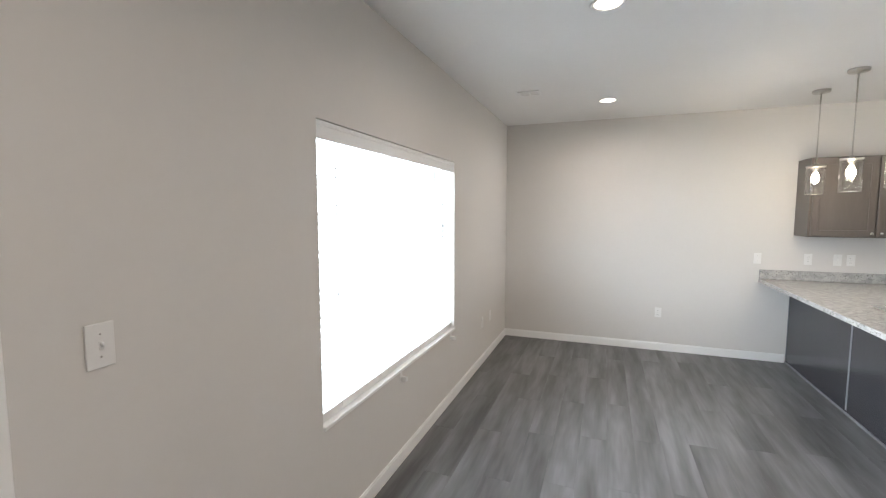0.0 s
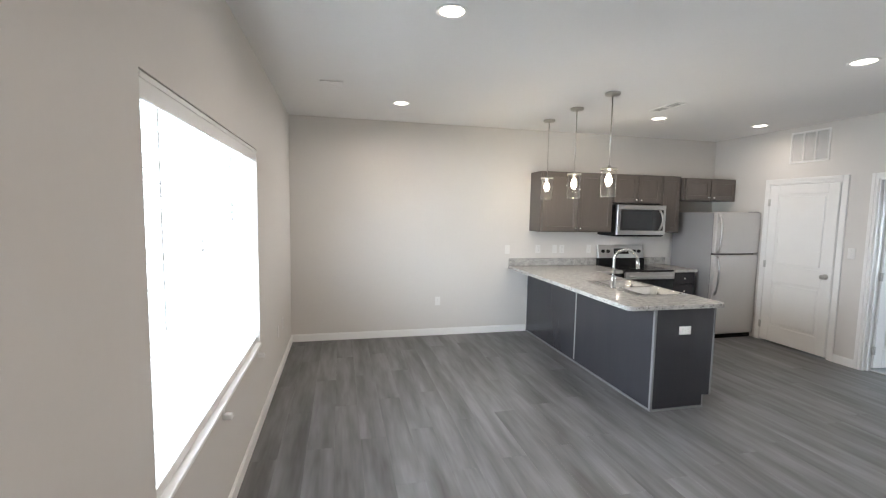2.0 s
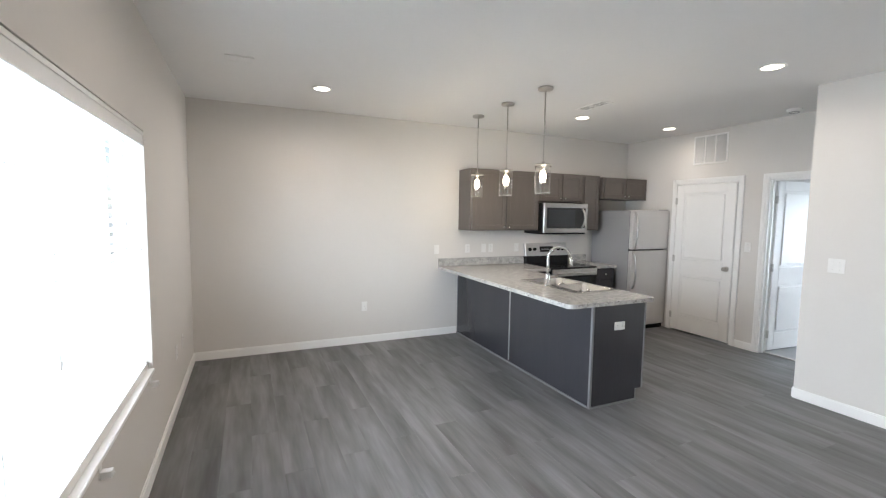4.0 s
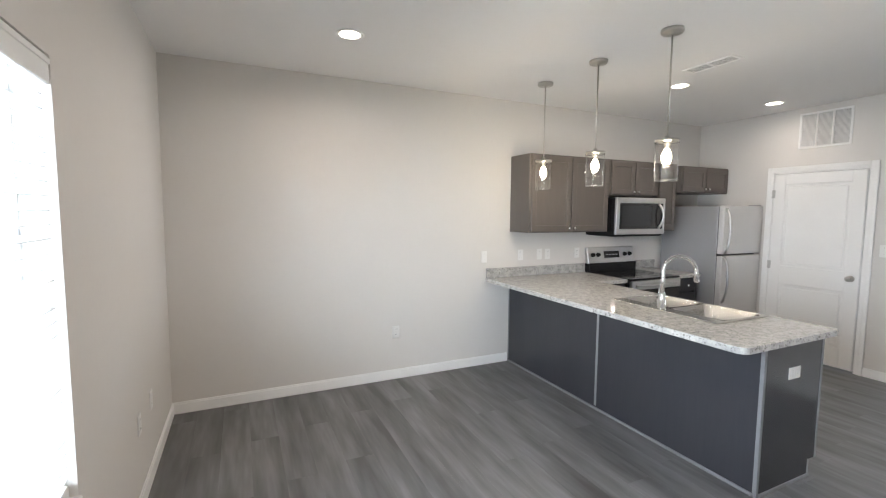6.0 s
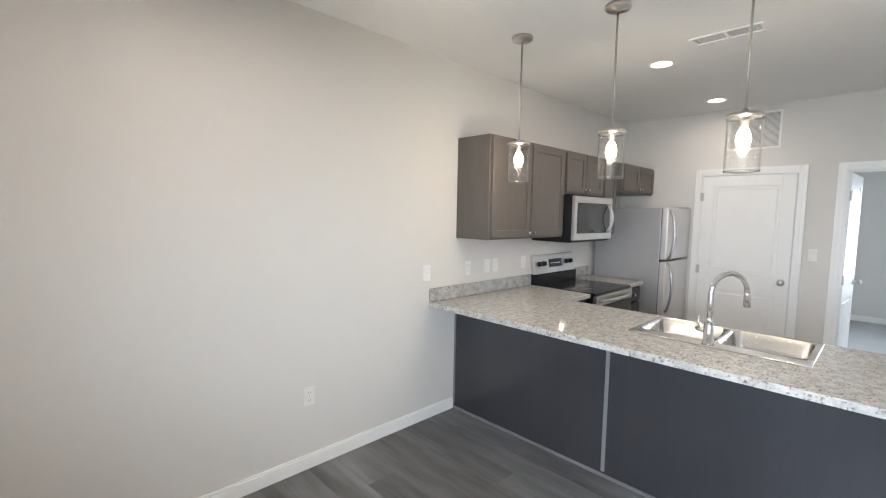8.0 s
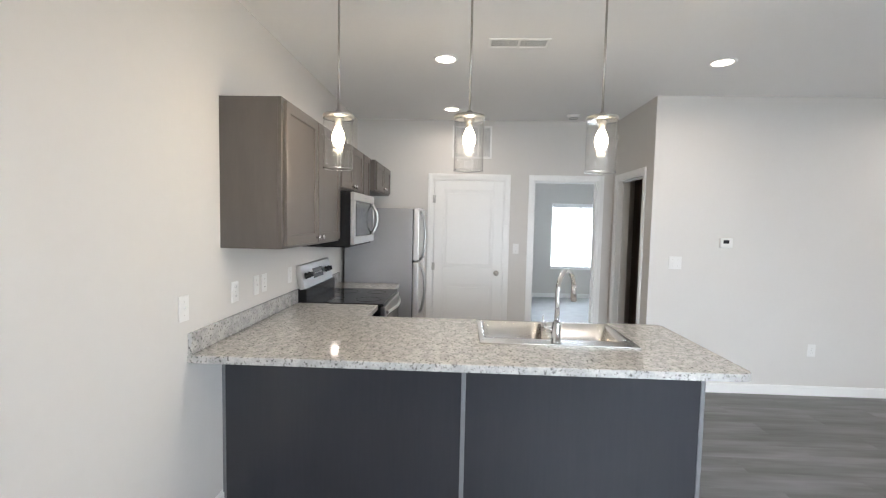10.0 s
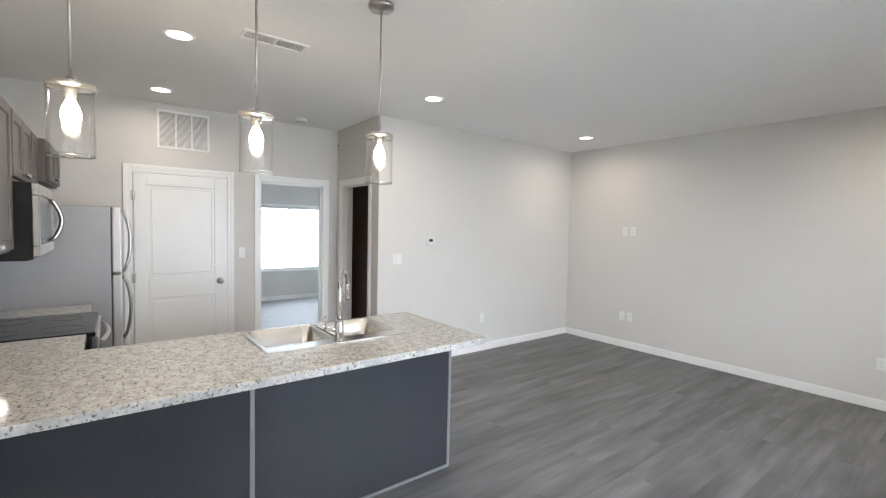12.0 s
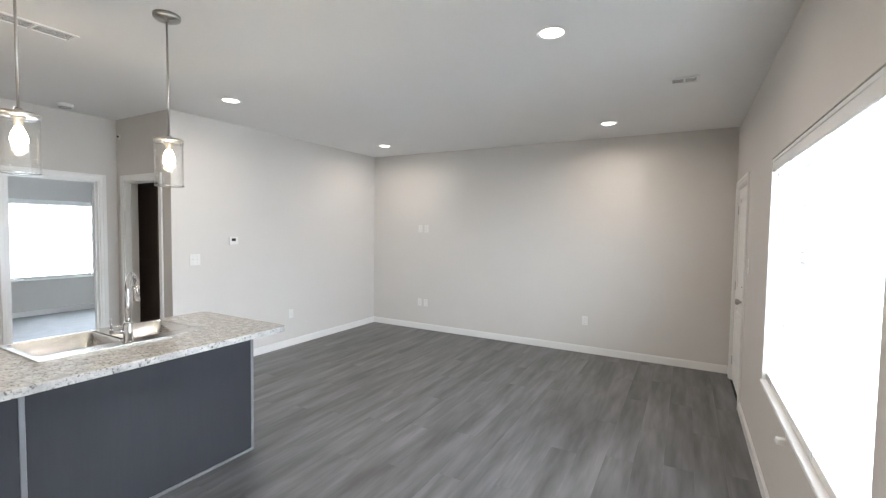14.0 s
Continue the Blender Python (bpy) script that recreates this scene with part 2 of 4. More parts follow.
def tube(bm, points, radius, seg=12, flat=1.0, side=(0, 0, 1)):
    """A round bar along a line of points; flat squeezes its section."""
    rings = []
    pts = [Vector(p) for p in points]
    for k, p in enumerate(pts):
        d = (pts[min(k + 1, len(pts) - 1)] - pts[max(k - 1, 0)]).normalized()
        s = Vector(side)
        if abs(d.dot(s)) > 0.95:
            s = Vector((1, 0, 0)) if abs(d.x) < 0.9 else Vector((0, 1, 0))
        u = d.cross(s).normalized()
        v = u.cross(d)
        rr = radius[k] if isinstance(radius, (list, tuple)) else radius
        rings.append([bm.verts.new(p + rr * (math.cos(2 * math.pi * j / seg) * u + flat * math.sin(2 * math.pi * j / seg) * v)) for j in range(seg)])
    for a, b in zip(rings, rings[1:]):
        for j in range(seg):
            bm.faces.new((a[j], a[(j + 1) % seg], b[(j + 1) % seg], b[j])).smooth = True
    bm.faces.new(rings[0]), bm.faces.new(list(reversed(rings[-1])))
    return bm


def B():
    return bmesh.new()


def mesh_of(name, bm, material):
    bmesh.ops.recalc_face_normals(bm, faces=bm.faces)
    me = bpy.data.meshes.new(name)
    bm.to_mesh(me)
    bm.free()
    me.materials.append(material)
    return me


def thing(name, m, label, category, group=""):
    """An Empty at the base of a thing; its parts are built in its own axes."""
    ob = new(name)
    ob.empty_display_size = 0.1
    ob.matrix_basis = m if isinstance(m, Matrix) else Matrix.Translation(m)
    return tagged(ob, label, category, group)


def part(name, bm, material, parent, label=""):
    ob = new(name, mesh_of(name, bm, material))
    ob.parent = parent
    return tagged(ob, label)


def structure(name, bm, material, label="", category=""):
    return tagged(new(name, mesh_of(name, bm, material)), label, category, "", "structure")


def on_north(x, z, y=6.29):
    return pose(x, y, z, 90, 0, 0)


def on_west(y, z, x=0.0):
    return pose(x, y, z, 90, 0, 90)


def on_south(x, z, y=0.0):
    return pose(x, y, z, 90, 0, 180)


def on_east(y, z, x):
    return pose(x, y, z, 90, 0, -90)


# ---- the shell ----
XE, YN, XP, YR = 5.01, 6.29, 6.07, 3.275
WY0, WY1, WZ0, WZ1 = 2.30, 4.20, 0.61, 2.063   # living room window
DY0, DY1, DH = 0.20, 1.11, 2.056                 # entry door
PY0, PY1 = 4.53, 5.375                          # pantry door
BY0, BY1 = 3.45, 4.193                          # bedroom doorway
TX0, TX1 = 5.225, 5.915                            # bathroom doorway


def wall(name, boxes, label):
    bm = B()
    for b in boxes:
        box(bm, *b)
    return structure(name, bm, M_WALL, label, "wall")


T = 0.16
wall("wall_west", [(-T, 0, -0.16, DY0, 0, H), (-T, 0, DY0, DY1, DH, H), (-T, 0, DY1, WY0, 0, H), (-T, 0, WY0, WY1, 0, WZ0),
                   (-T, 0, WY0, WY1, WZ1, H), (-T, 0, WY1, YN + 0.16, 0, H)], "greige painted wall with a wide window and the entry door")
wall("wall_north", [(0, XP + 0.12, YN, YN + 0.16, 0, H)], "greige painted kitchen wall")
wall("wall_south", [(0, XE, -0.16, 0, 0, H)], "plain greige painted living room wall")
wall("wall_east", [(XE, XE + 0.12, -0.16, YR, 0, H)], "greige painted wall with the thermostat")
wall("wall_return", [(XE + 0.12, TX0, YR - 0.12, YR, 0, H), (TX0, TX1, YR - 0.12, YR, DH, H), (TX1, XP, YR - 0.12, YR, 0, H)],
     "short greige wall with the bathroom doorway")
wall("wall_pantry", [(XP, XP + 0.12, YR - 0.12, BY0, 0, H), (XP, XP + 0.12, BY0, BY1, DH, H), (XP, XP + 0.12, BY1, PY0, 0, H),
                     (XP, XP + 0.12, PY0, PY1, DH, H), (XP, XP + 0.12, PY1, YN, 0, H)], "greige wall with pantry door and bedroom doorway")
# bedroom and bathroom beyond the doorways
BX, BW0, BW1, BZ0, BZ1 = 10.1, 1.90, 3.14, 0.60, 1.98
wall("wall_bedroom_east", [(BX, BX + 0.16, 0.4, BW0, 0, H), (BX, BX + 0.16, BW0, BW1, 0, BZ0), (BX, BX + 0.16, BW0, BW1, BZ1, H), (BX, BX + 0.16, BW1, 5.0, 0, H)],
     "pale bedroom wall with a window")
wall("wall_bedroom_north", [(XP + 0.12, BX, 4.88, 5.0, 0, H)], "plain bedroom side wall")
wall("wall_bedroom_south", [(6.6, BX, 0.4, 0.52, 0, H)], "plain bedroom side wall")
wall("wall_bathroom_east", [(6.48, 6.6, 0.52, YR - 0.12, 0, H), (XP + 0.12, 6.6, YR - 0.12, YR, 0, H)], "plain wall between bathroom and bedroom")
wall("wall_bathroom_south", [(XE + 0.12, 6.6, 0.4, 0.52, 0, H)], "plain bathroom wall")
wall("wall_pantry_back", [(XP + 0.9, XP + 1.0, 5.0, YN + 0.16, 0, H), (XP + 0.12, XP + 0.9, YN, YN + 0.16, 0, H)], "plain pantry wall")

bm = B()
box(bm, -0.16, BX + 0.16, -0.16, YN + 0.16, H, H + 0.12)
structure("ceiling", bm, M_CEIL, "flat white painted ceiling with fine roller texture", "ceiling")
bm = B()
box(bm, -0.16, XP + 0.115, -0.16, YN + 0.16, -0.12, -0.008)
box(bm, XP + 0.115, 6.48, 0.4, YR - 0.12, -0.12, -0.008)
floor = structure("floor", bm, M_SUB, "dark grey wood-look vinyl plank floor", "floor")
bm = B()
box(bm, XP + 0.115, BX, YR, 5.0, -0.12, 0.004)
box(bm, 6.6, BX, 0.4, YR, -0.12, 0.004)
structure("floor_bedroom", bm, M_CARPET, "pale grey bedroom carpet", "carpet")
bm = B()
box(bm, XP + 0.085, XP + 0.12, BY0, BY1, -0.002, 0.008, 0.003)
structure("threshold", bm, M_NICKEL, "metal strip between plank floor and carpet", "threshold")
bm = B()
bmesh.ops.create_grid(bm, x_segments=8, y_segments=8, size=600, matrix=Matrix.Translation((3, 3, -0.16)))
structure("ground", bm, M_GROUND, "pale open ground outside the windows", "ground")


def baseboard(x0, x1, y0, y1, name="baseboard"):
    """Along x or y; the thin way sets which side faces the room."""
    bm = B()
    box(bm, x0, x1, y0, y1, 0.0, 0.078, 0.001)
    g = 0.004
    along_x = abs(x1 - x0) > abs(y1 - y0)
    if along_x:
        yy = (y0 + g, y1) if y1 > 4.8 else (y0, y1 - g)
        box(bm, x0, x1, yy[0], yy[1], 0.078, 0.092, 0.003)
    else:
        xx = (x0, x1 - g) if x0 < 0.1 else (x0 + g, x1)
        box(bm, xx[0], xx[1], y0, y1, 0.078, 0.092, 0.003)
    return structure(name, bm, M_WHITE, "white painted baseboard", "baseboard")


b = 0.014
baseboard(0.0, b, DY1 + 0.07, YN - b)
baseboard(0.0, b, 0.0, DY0 - 0.07)
baseboard(0.0, 3.09, YN - b, YN)
baseboard(b, XE, 0.0, b)
baseboard(XE - b, XE, b, YR)
baseboard(XE, TX0 - 0.065, YR, YR + b)
baseboard(XP - b, XP, BY1 + 0.065, PY0 - 0.065)
baseboard(BX - b, BX, 0.52, 4.88)
baseboard(XP + 0.9, BX - b, 4.88 - b, 4.88)


def casing(name, u0, u1, top, m, depth=0.13, label="white door casing", w=0.062):
    """Casing round a doorway (local u across, v up, w out of the wall) with the jamb lining behind it."""
    bm = B()
    for a, c in ((u0 - w, u0), (u1, u1 + w)):
        box(bm, a, c, 0, top + w, 0.0, 0.012, 0.002)
        box(bm, a + (0 if a < u0 else w * 0.45), c - (w * 0.45 if a < u0 else 0), 0, top + w, 0.012, 0.018, 0.002)
    box(bm, u0, u1, top, top + w, 0.0, 0.012, 0.002)
    box(bm, u0, u1, top + w * 0.45, top + w, 0.012, 0.018, 0.002)
    box(bm, u0, u0 + 0.012, 0, top, -depth, 0.0)
    box(bm, u1 - 0.012, u1, 0, top, -depth, 0.0)
    box(bm, u0 + 0.012, u1 - 0.012, top - 0.012, top, -depth, 0.0)
    for a in (u0 + 0.012, u1 - 0.024):
        box(bm, a, a + 0.012, 0, top - 0.012, -0.075, -0.05)
    box(bm, u0 + 0.024, u1 - 0.024, top - 0.024, top - 0.012, -0.075, -0.05)
    bmesh.ops.transform(bm, matrix=m, verts=bm.verts)
    return structure(name, bm, M_WHITE, label, "door trim")


casing("trim_entry", DY0, DY1, DH, on_west(0, 0), 0.15)
casing("trim_pantry", -PY1, -PY0, DH, on_east(0, 0, XP))
casing("trim_bedroom", -BY1, -BY0, DH, on_east(0, 0, XP))
casing("trim_bathroom", -TX1, -TX0, DH, on_south(0, 0, YR))


def knob(bm, m):
    lathe(bm, [(0, 0), (0.032, 0), (0.032, 0.004), (0.028, 0.009), (0.012, 0.012), (0.011, 0.030), (0.022, 0.038), (0.028, 0.050), (0.026, 0.062), (0.016, 0.068), (0, 0.069)], 24, m)


def panel_door(name, m, width, height, label, knob_u, hinge_u, both=False, bolt=False, rows=((0.23, 0.81), (1.02, 1.925))):
    """A moulded two-panel door leaf; local u across, v up, w towards the room, hung with hinges and a knob."""
    ob = tagged(thing(name, m, label, "door"), kind="structure")
    bm = B()
    box(bm, 0, width, 0.020, height, -0.035, 0, 0.002)
    st = 0.115
    for s in ((1, -1) if both else (1,)):
        w0, w1 = (0.0, 0.011) if s == 1 else (-0.046, -0.035)
        f0, f1 = (0.0, 0.0095) if s == 1 else (-0.0445, -0.035)
        box(bm, 0.002, st, 0.022, height - 0.002, w0, w1, 0.004)
        box(bm, width - st, width - 0.002, 0.022, height - 0.002, w0, w1, 0.004)
        edges = [0.022, rows[0][0], rows[0][1], rows[1][0], rows[1][1], height - 0.002]
        for a, c in zip(edges[0::2], edges[1::2]):
            box(bm, st - 0.002, width - st + 0.002, a, c, w0, w1 - 0.0006 if s == 1 else w1, 0.004)
        for a, c in rows:
            box(bm, st + 0.028, width - st - 0.028, a + 0.028, c - 0.028, f0, f1, 0.009)
    part("leaf", bm, M_WHITE, ob)
    bm = B()
    knob(bm, pose(knob_u, 0.955, 0.011))
    if both:
        knob(bm, pose(knob_u, 0.955, -0.046, 180))
    part("door_knob", bm, M_NICKEL, ob, "brushed nickel round knob")
    if bolt:
        bm = B()
        lathe(bm, [(0, 0), (0.03, 0), (0.028, 0.012), (0.0, 0.014)], 20, pose(knob_u, 1.09, 0.011))
        box(bm, knob_u - 0.016, knob_u + 0.016, 1.084, 1.096, 0.023, 0.039, 0.003)
        part("deadbolt", bm, M_NICKEL, ob, "nickel deadbolt thumb turn")
    for v in (0.22, 1.02, 1.82):
        bm = B()
        tube(bm, [(hinge_u, v - 0.045, 0.013), (hinge_u, v + 0.045, 0.013)], 0.007, 10)
        box(bm, hinge_u - 0.018, hinge_u + 0.018, v - 0.044, v + 0.044, 0.0005, 0.0125)
        part("hinge", bm, M_HINGE, ob, "pale satin butt hinge")
    return ob


panel_door("door_pantry", on_east(PY1 - 0.014, 0, XP - 0.012), PY1 - PY0 - 0.028, 2.038, "closed white two-panel pantry door", PY1 - PY0 - 0.095, 0.0)
panel_door("door_entry", on_west(DY0 + 0.014, 0, -0.022), DY1 - DY0 - 0.028, 2.038, "closed white panelled entry door", DY1 - DY0 - 0.1, 0.0, bolt=True)
# the bedroom leaf stands open at a right angle, hung from the north jamb
panel_door("door_bedroom", pose(XP + 0.125, BY1 - 0.02, 0, 90, 0, -4), 0.71, 2.038, "white two-panel bedroom door standing open", 0.62, 0.0, both=True)


# ---- windows with blinds ----
def window(name, m, u0, u1, v0, v1, label):
    """Local u across, v up, w into the room; the wall face is w = 0."""
    ob = tagged(thing(name, m, label, "window"), kind="structure")
    bm = B()
    f = 0.05
    for a in ((u0, u0 + f, v0, v1), (u1 - f, u1, v0, v1), (u0 + f, u1 - f, v0, v0 + f), (u0 + f, u1 - f, v1 - f, v1)):
        box(bm, a[0], a[1], a[2], a[3], -0.155, -0.10, 0.003)
    mid = (u0 + u1) / 2
    box(bm, mid - 0.03, mid + 0.03, v0 + f, v1 - f, -0.15, -0.105, 0.003)
    part("window_frame", bm, M_WHITE, ob, "white vinyl window frame")
    for a, c in ((u0 + f, mid - 0.03), (mid + 0.03, u1 - f)):
        bm = B()
        box(bm, a, c, v0 + f, v1 - f, -0.132, -0.128)
        part("pane", bm, M_PANE, ob, "clear glass pane").visible_shadow = False
    bm = B()
    box(bm, u0, u1, v0 + 0.0005, v0 + 0.022, -0.10, 0.012, 0.004)
    part("window_sill", bm, M_WHITE, ob, "white window sill")
    return ob


def blind(m, u0, u1, v0, v1, label, tilt=14, cords=True):
    ob = thing("window_blind", m, label, "blind")
    bm = B()
    box(bm, u0 + 0.004, u1 - 0.004, v1 - 0.088, v1 - 0.004, -0.016, -0.002, 0.004, 2)
    box(bm, u0 + 0.004, u1 - 0.004, v1 - 0.030, v1 - 0.010, -0.004, 0.002, 0.003)
    part("valance", bm, M_SHADE, ob, "white moulded valance")
    bm = B()
    box(bm, u0 + 0.01, u1 - 0.01, v1 - 0.058, v1 - 0.008, -0.072, -0.02, 0.002)
    part("headrail", bm, M_WHITE, ob)
    shared = mesh_of("slat", box(B(), u0 + 0.008, u1 - 0.008, -0.0014, 0.0014, -0.025, 0.025, 0.001), M_SHADE)
    n = int((v1 - v0 - 0.15) / 0.0445)
    for k in range(n):
        s = new("slat", shared)
        s.parent = ob
        s.matrix_basis = pose(0, v1 - 0.115 - 0.0445 * k, -0.046, tilt)
    bm = B()
    box(bm, u0 + 0.008, u1 - 0.008, v0 + 0.024, v0 + 0.068, -0.071, -0.021, 0.004, 2)
    part("bottom_rail", bm, M_WHITE, ob, "white bottom rail")
    span = u1 - u0
    for fr in (0.1, 0.37, 0.63, 0.9):
        bm = B()
        for w in (-0.073, -0.019):
            tube(bm, [(u0 + fr * span, v0 + 0.04, w), (u0 + fr * span, v1 - 0.06, w)], 0.0011, 6)
        part("ladder_cord", bm, M_SHADE, ob)
    if cords:
        bm = B()
        tube(bm, [(u0 + 0.16, v1 - 0.07, -0.012), (u0 + 0.16, v1 - 0.86, -0.010)], 0.003, 8)
        part("tilt_wand", bm, M_PLASTIC, ob, "white tilt wand")
        bm = B()
        tube(bm, [(u0 + 0.55, v1 - 0.07, -0.012), (u0 + 0.55, v1 - 0.95, -0.010)], 0.0018, 6)
        lathe(bm, [(0, 0), (0.006, 0.004), (0.004, 0.03), (0, 0.034)], 10, pose(u0 + 0.55, v1 - 0.95, -0.01, 90))
        part("lift_cord", bm, M_PLASTIC, ob, "thin lift cord with tassel")
    return ob


window("window_1", on_west(0, 0), WY0, WY1, WZ0, WZ1, "wide white living room window with daylight behind lowered blinds")
blind(on_west(0, 0), WY0, WY1, WZ0, WZ1, "white two-inch slat blind lowered with open slats")
window("window_2", on_east(0, 0, BX), -BW1, -BW0, BZ0, BZ1, "white bedroom window full of daylight")
blind(on_east(0, 0, BX), -BW1, -BW0, BZ0, BZ1, "white bedroom blind lowered with open slats", cords=False)


def hold_down(y):
    ob = thing("blind_bracket", on_west(y, WZ0 - 0.052), "small white hold-down bracket below the window", "bracket", "brackets under the window")
    bm = B()
    box(bm, -0.016, 0.016, -0.01, 0.05, 0.0, 0.005, 0.001)
    box(bm, -0.016, 0.016, -0.01, 0.022, 0.005, 0.045, 0.004)
    part("clip", bm, M_PLASTIC, ob)
    bm = B()
    tube(bm, [(0, 0.006, 0.045), (0, 0.006, 0.050)], 0.004, 8)
    part("pin", bm, M_PLASTIC, ob)


for y in (3.13, 4.105):
    hold_down(y)


# ---- kitchen ----
def shaker(bm, u0, u1, v0, v1, t=0.019, rail=0.055):
    """A shaker door in one solid: eased outer edge, flat frame, recessed panel; local w from 0 outward."""
    e = 0.002
    rings = []
    for inset, w in ((0, 0), (0, t - e), (e, t), (rail - e, t), (rail, t - e), (rail + 0.001, t - 0.009)):
        a, b, c, d = u0 + inset, u1 - inset, v0 + inset, v1 - inset
        rings.append([bm.verts.new(p) for p in ((a, c, w), (b, c, w), (b, d, w), (a, d, w))])
    for lower, upper in zip(rings, rings[1:]):
        for k in range(4):
            bm.faces.new((lower[k], lower[(k + 1) % 4], upper[(k + 1) % 4], upper[k]))
    bm.faces.new(rings[-1]), bm.faces.new(rings[0])


def cab_knob(bm, u, v, w):
    lathe(bm, [(0, 0), (0.008, 0), (0.006, 0.010), (0.014, 0.018), (0.015, 0.024), (0.010, 0.029), (0, 0.030)], 16, pose(u, v, w))


def upper_cabinet(x0, x1, z0, z1, doors, knobs, label, d=0.325):
    """A wall cabinet on the north wall; knobs lists the side of each door that carries it."""
    w = x1 - x0
    ob = thing("wall_cabinet", on_north(x0, z0, YN - d), label, "cabinet", "wall cabinets")
    bm = B()
    box(bm, 0.0008, w - 0.0008, 0, z1 - z0, -d, -0.02, 0.0015)
    part("body", bm, M_CAB, ob)
    bm = B()
    box(bm, 0, 0.04, 0, z1 - z0, -0.02, 0, 0.001)
    box(bm, w - 0.04, w, 0, z1 - z0, -0.02, 0, 0.001)
    box(bm, 0.04, w - 0.04, 0, 0.04, -0.02, 0, 0.001)
    box(bm, 0.04, w - 0.04, z1 - z0 - 0.04, z1 - z0, -0.02, 0, 0.001)
    if doors > 1:
        box(bm, w / 2 - 0.03, w / 2 + 0.03, 0.04, z1 - z0 - 0.04, -0.02, -0.0005)
    part("face_frame", bm, M_CAB, ob)
    step = (w - 0.03) / doors
    for k in range(doors):
        a, c = 0.015 + k * step + 0.007, 0.015 + (k + 1) * step - 0.007
        bm = B()
        shaker(bm, a, c, 0.016, z1 - z0 - 0.016)
        bmesh.ops.translate(bm, verts=bm.verts, vec=(0, 0, 0.0015))
        dr = part("door", bm, M_CAB, ob)
        bm = B()
        cab_knob(bm, c - 0.03 if knobs[k] == "r" else a + 0.03, 0.045, 0.0205)
        part("knob", bm, M_CHROME, dr, "small chrome knob")
    return ob


Z1 = 2.172
upper_cabinet(3.10, 4.145, 1.392, Z1, 2, "rl", "grey-brown double-door wall cabinet over the counter")
upper_cabinet(4.147, 4.893, 1.782, Z1, 2, "rl", "short grey-brown wall cabinet above the microwave")
upper_cabinet(4.895, 5.206, 1.392, Z1, 1, "l", "narrow grey-brown wall cabinet beside the microwave")
upper_cabinet(5.208, XP - 0.002, 1.842, Z1 - 0.02, 2, "rl", "short wide grey-brown cabinet above the refrigerator", 0.385)

# microwave
ob = thing("microwave", on_north(4.148, 1.346, 5.875), "stainless over-the-range microwave with a curved handle", "microwave")
bm = B()
box(bm, 0, 0.744, 0.0, 0.42, -0.42, 0, 0.003)
part("body", bm, M_BLACK, ob, "black microwave casing")
bm = B()
for a in ((0, 0.744, 0.355, 0.418), (0, 0.744, 0.018, 0.078), (0, 0.05, 0.078, 0.355), (0.712, 0.744, 0.078, 0.355)):
    box(bm, a[0], a[1], a[2], a[3], 0.0, 0.03, 0.004)
dr = part("door", bm, M_STEEL, ob, "brushed steel door frame")
bm = B()
box(bm, 0.05, 0.712, 0.078, 0.355, 0.0, 0.024, 0.002)
part("window", bm, M_GREYGLASS, dr, "smoked glass window")
bm = B()
box(bm, 0.085, 0.53, 0.105, 0.33, 0.0245, 0.0262, 0.0005)
part("screen", bm, M_DISPLAY, dr)
bm = B()
tube(bm, [(0.648 + 0.012 * math.sin(math.pi * k / 16), 0.082 + 0.270 * k / 16, 0.026 + 0.052 * math.sin(math.pi * k / 16) ** 0.8) for k in range(17)], 0.0135, 12)
part("handle", bm, M_STEEL, dr, "bowed steel handle")
bm = B()
box(bm, 0.02, 0.734, -0.006, 0.0, -0.40, -0.02, 0.002)
part("grease_filter", bm, M_BLACK, ob)
bm = B()
box(bm, 0.34, 0.42, 0.382, 0.392, 0.0302, 0.0306)
part("badge", bm, M_BAR, ob, "small plain maker's badge")

# range
RX0, RX1 = 4.142, 4.880
ob = thing("range", (RX0, 5.62, 0), "stainless electric range with a black glass cooktop", "range")
w = RX1 - RX0
bm = B()
box(bm, 0, w, 0.02, 0.65, 0.02, 0.895, 0.003)
part("body", bm, M_BLACK, ob)
bm = B()
box(bm, 0, w, -0.005, 0.58, 0.897, 0.917, 0.006, 2)
part("cooktop", bm, M_BLACKGLASS, ob, "black ceramic glass cooktop")
for bx, by, br in ((0.19, 0.15, 0.10), (0.55, 0.15, 0.08), (0.19, 0.42, 0.08), (0.55, 0.42, 0.10)):
    bm = B()
    lathe(bm, [(br, 0), (br, 0.0008), (br - 0.003, 0.0008), (br - 0.003, 0)], 32, pose(bx, by, 0.9172))
    part("burner_ring", bm, M_DISPLAY, ob)
bm = B()
box(bm, 0, w, 0.585, 0.66, 0.90, 1.015, 0.004)
part("back_riser", bm, M_BLACK, ob)
lean = pose(0, 0.60, 1.005, -12)
bm = B()
box(bm, 0, w, 0, 0.045, 0, 0.20, 0.012, 3, lean)
cp = part("control_panel", bm, M_STEEL, ob, "slanted brushed steel control panel")
bm = B()
box(bm, 0.25, 0.49, -0.003, 0.001, 0.065, 0.145, 0.001, 1, lean)
part("display", bm, M_BLACKGLASS, cp, "black display")
for k in range(4):
    bm = B()
    box(bm, 0.275 + 0.05 * k, 0.312 + 0.05 * k, -0.0045, -0.0032, 0.10, 0.107, 0, 1, lean)
    part("print_bar", bm, M_BAR, cp)
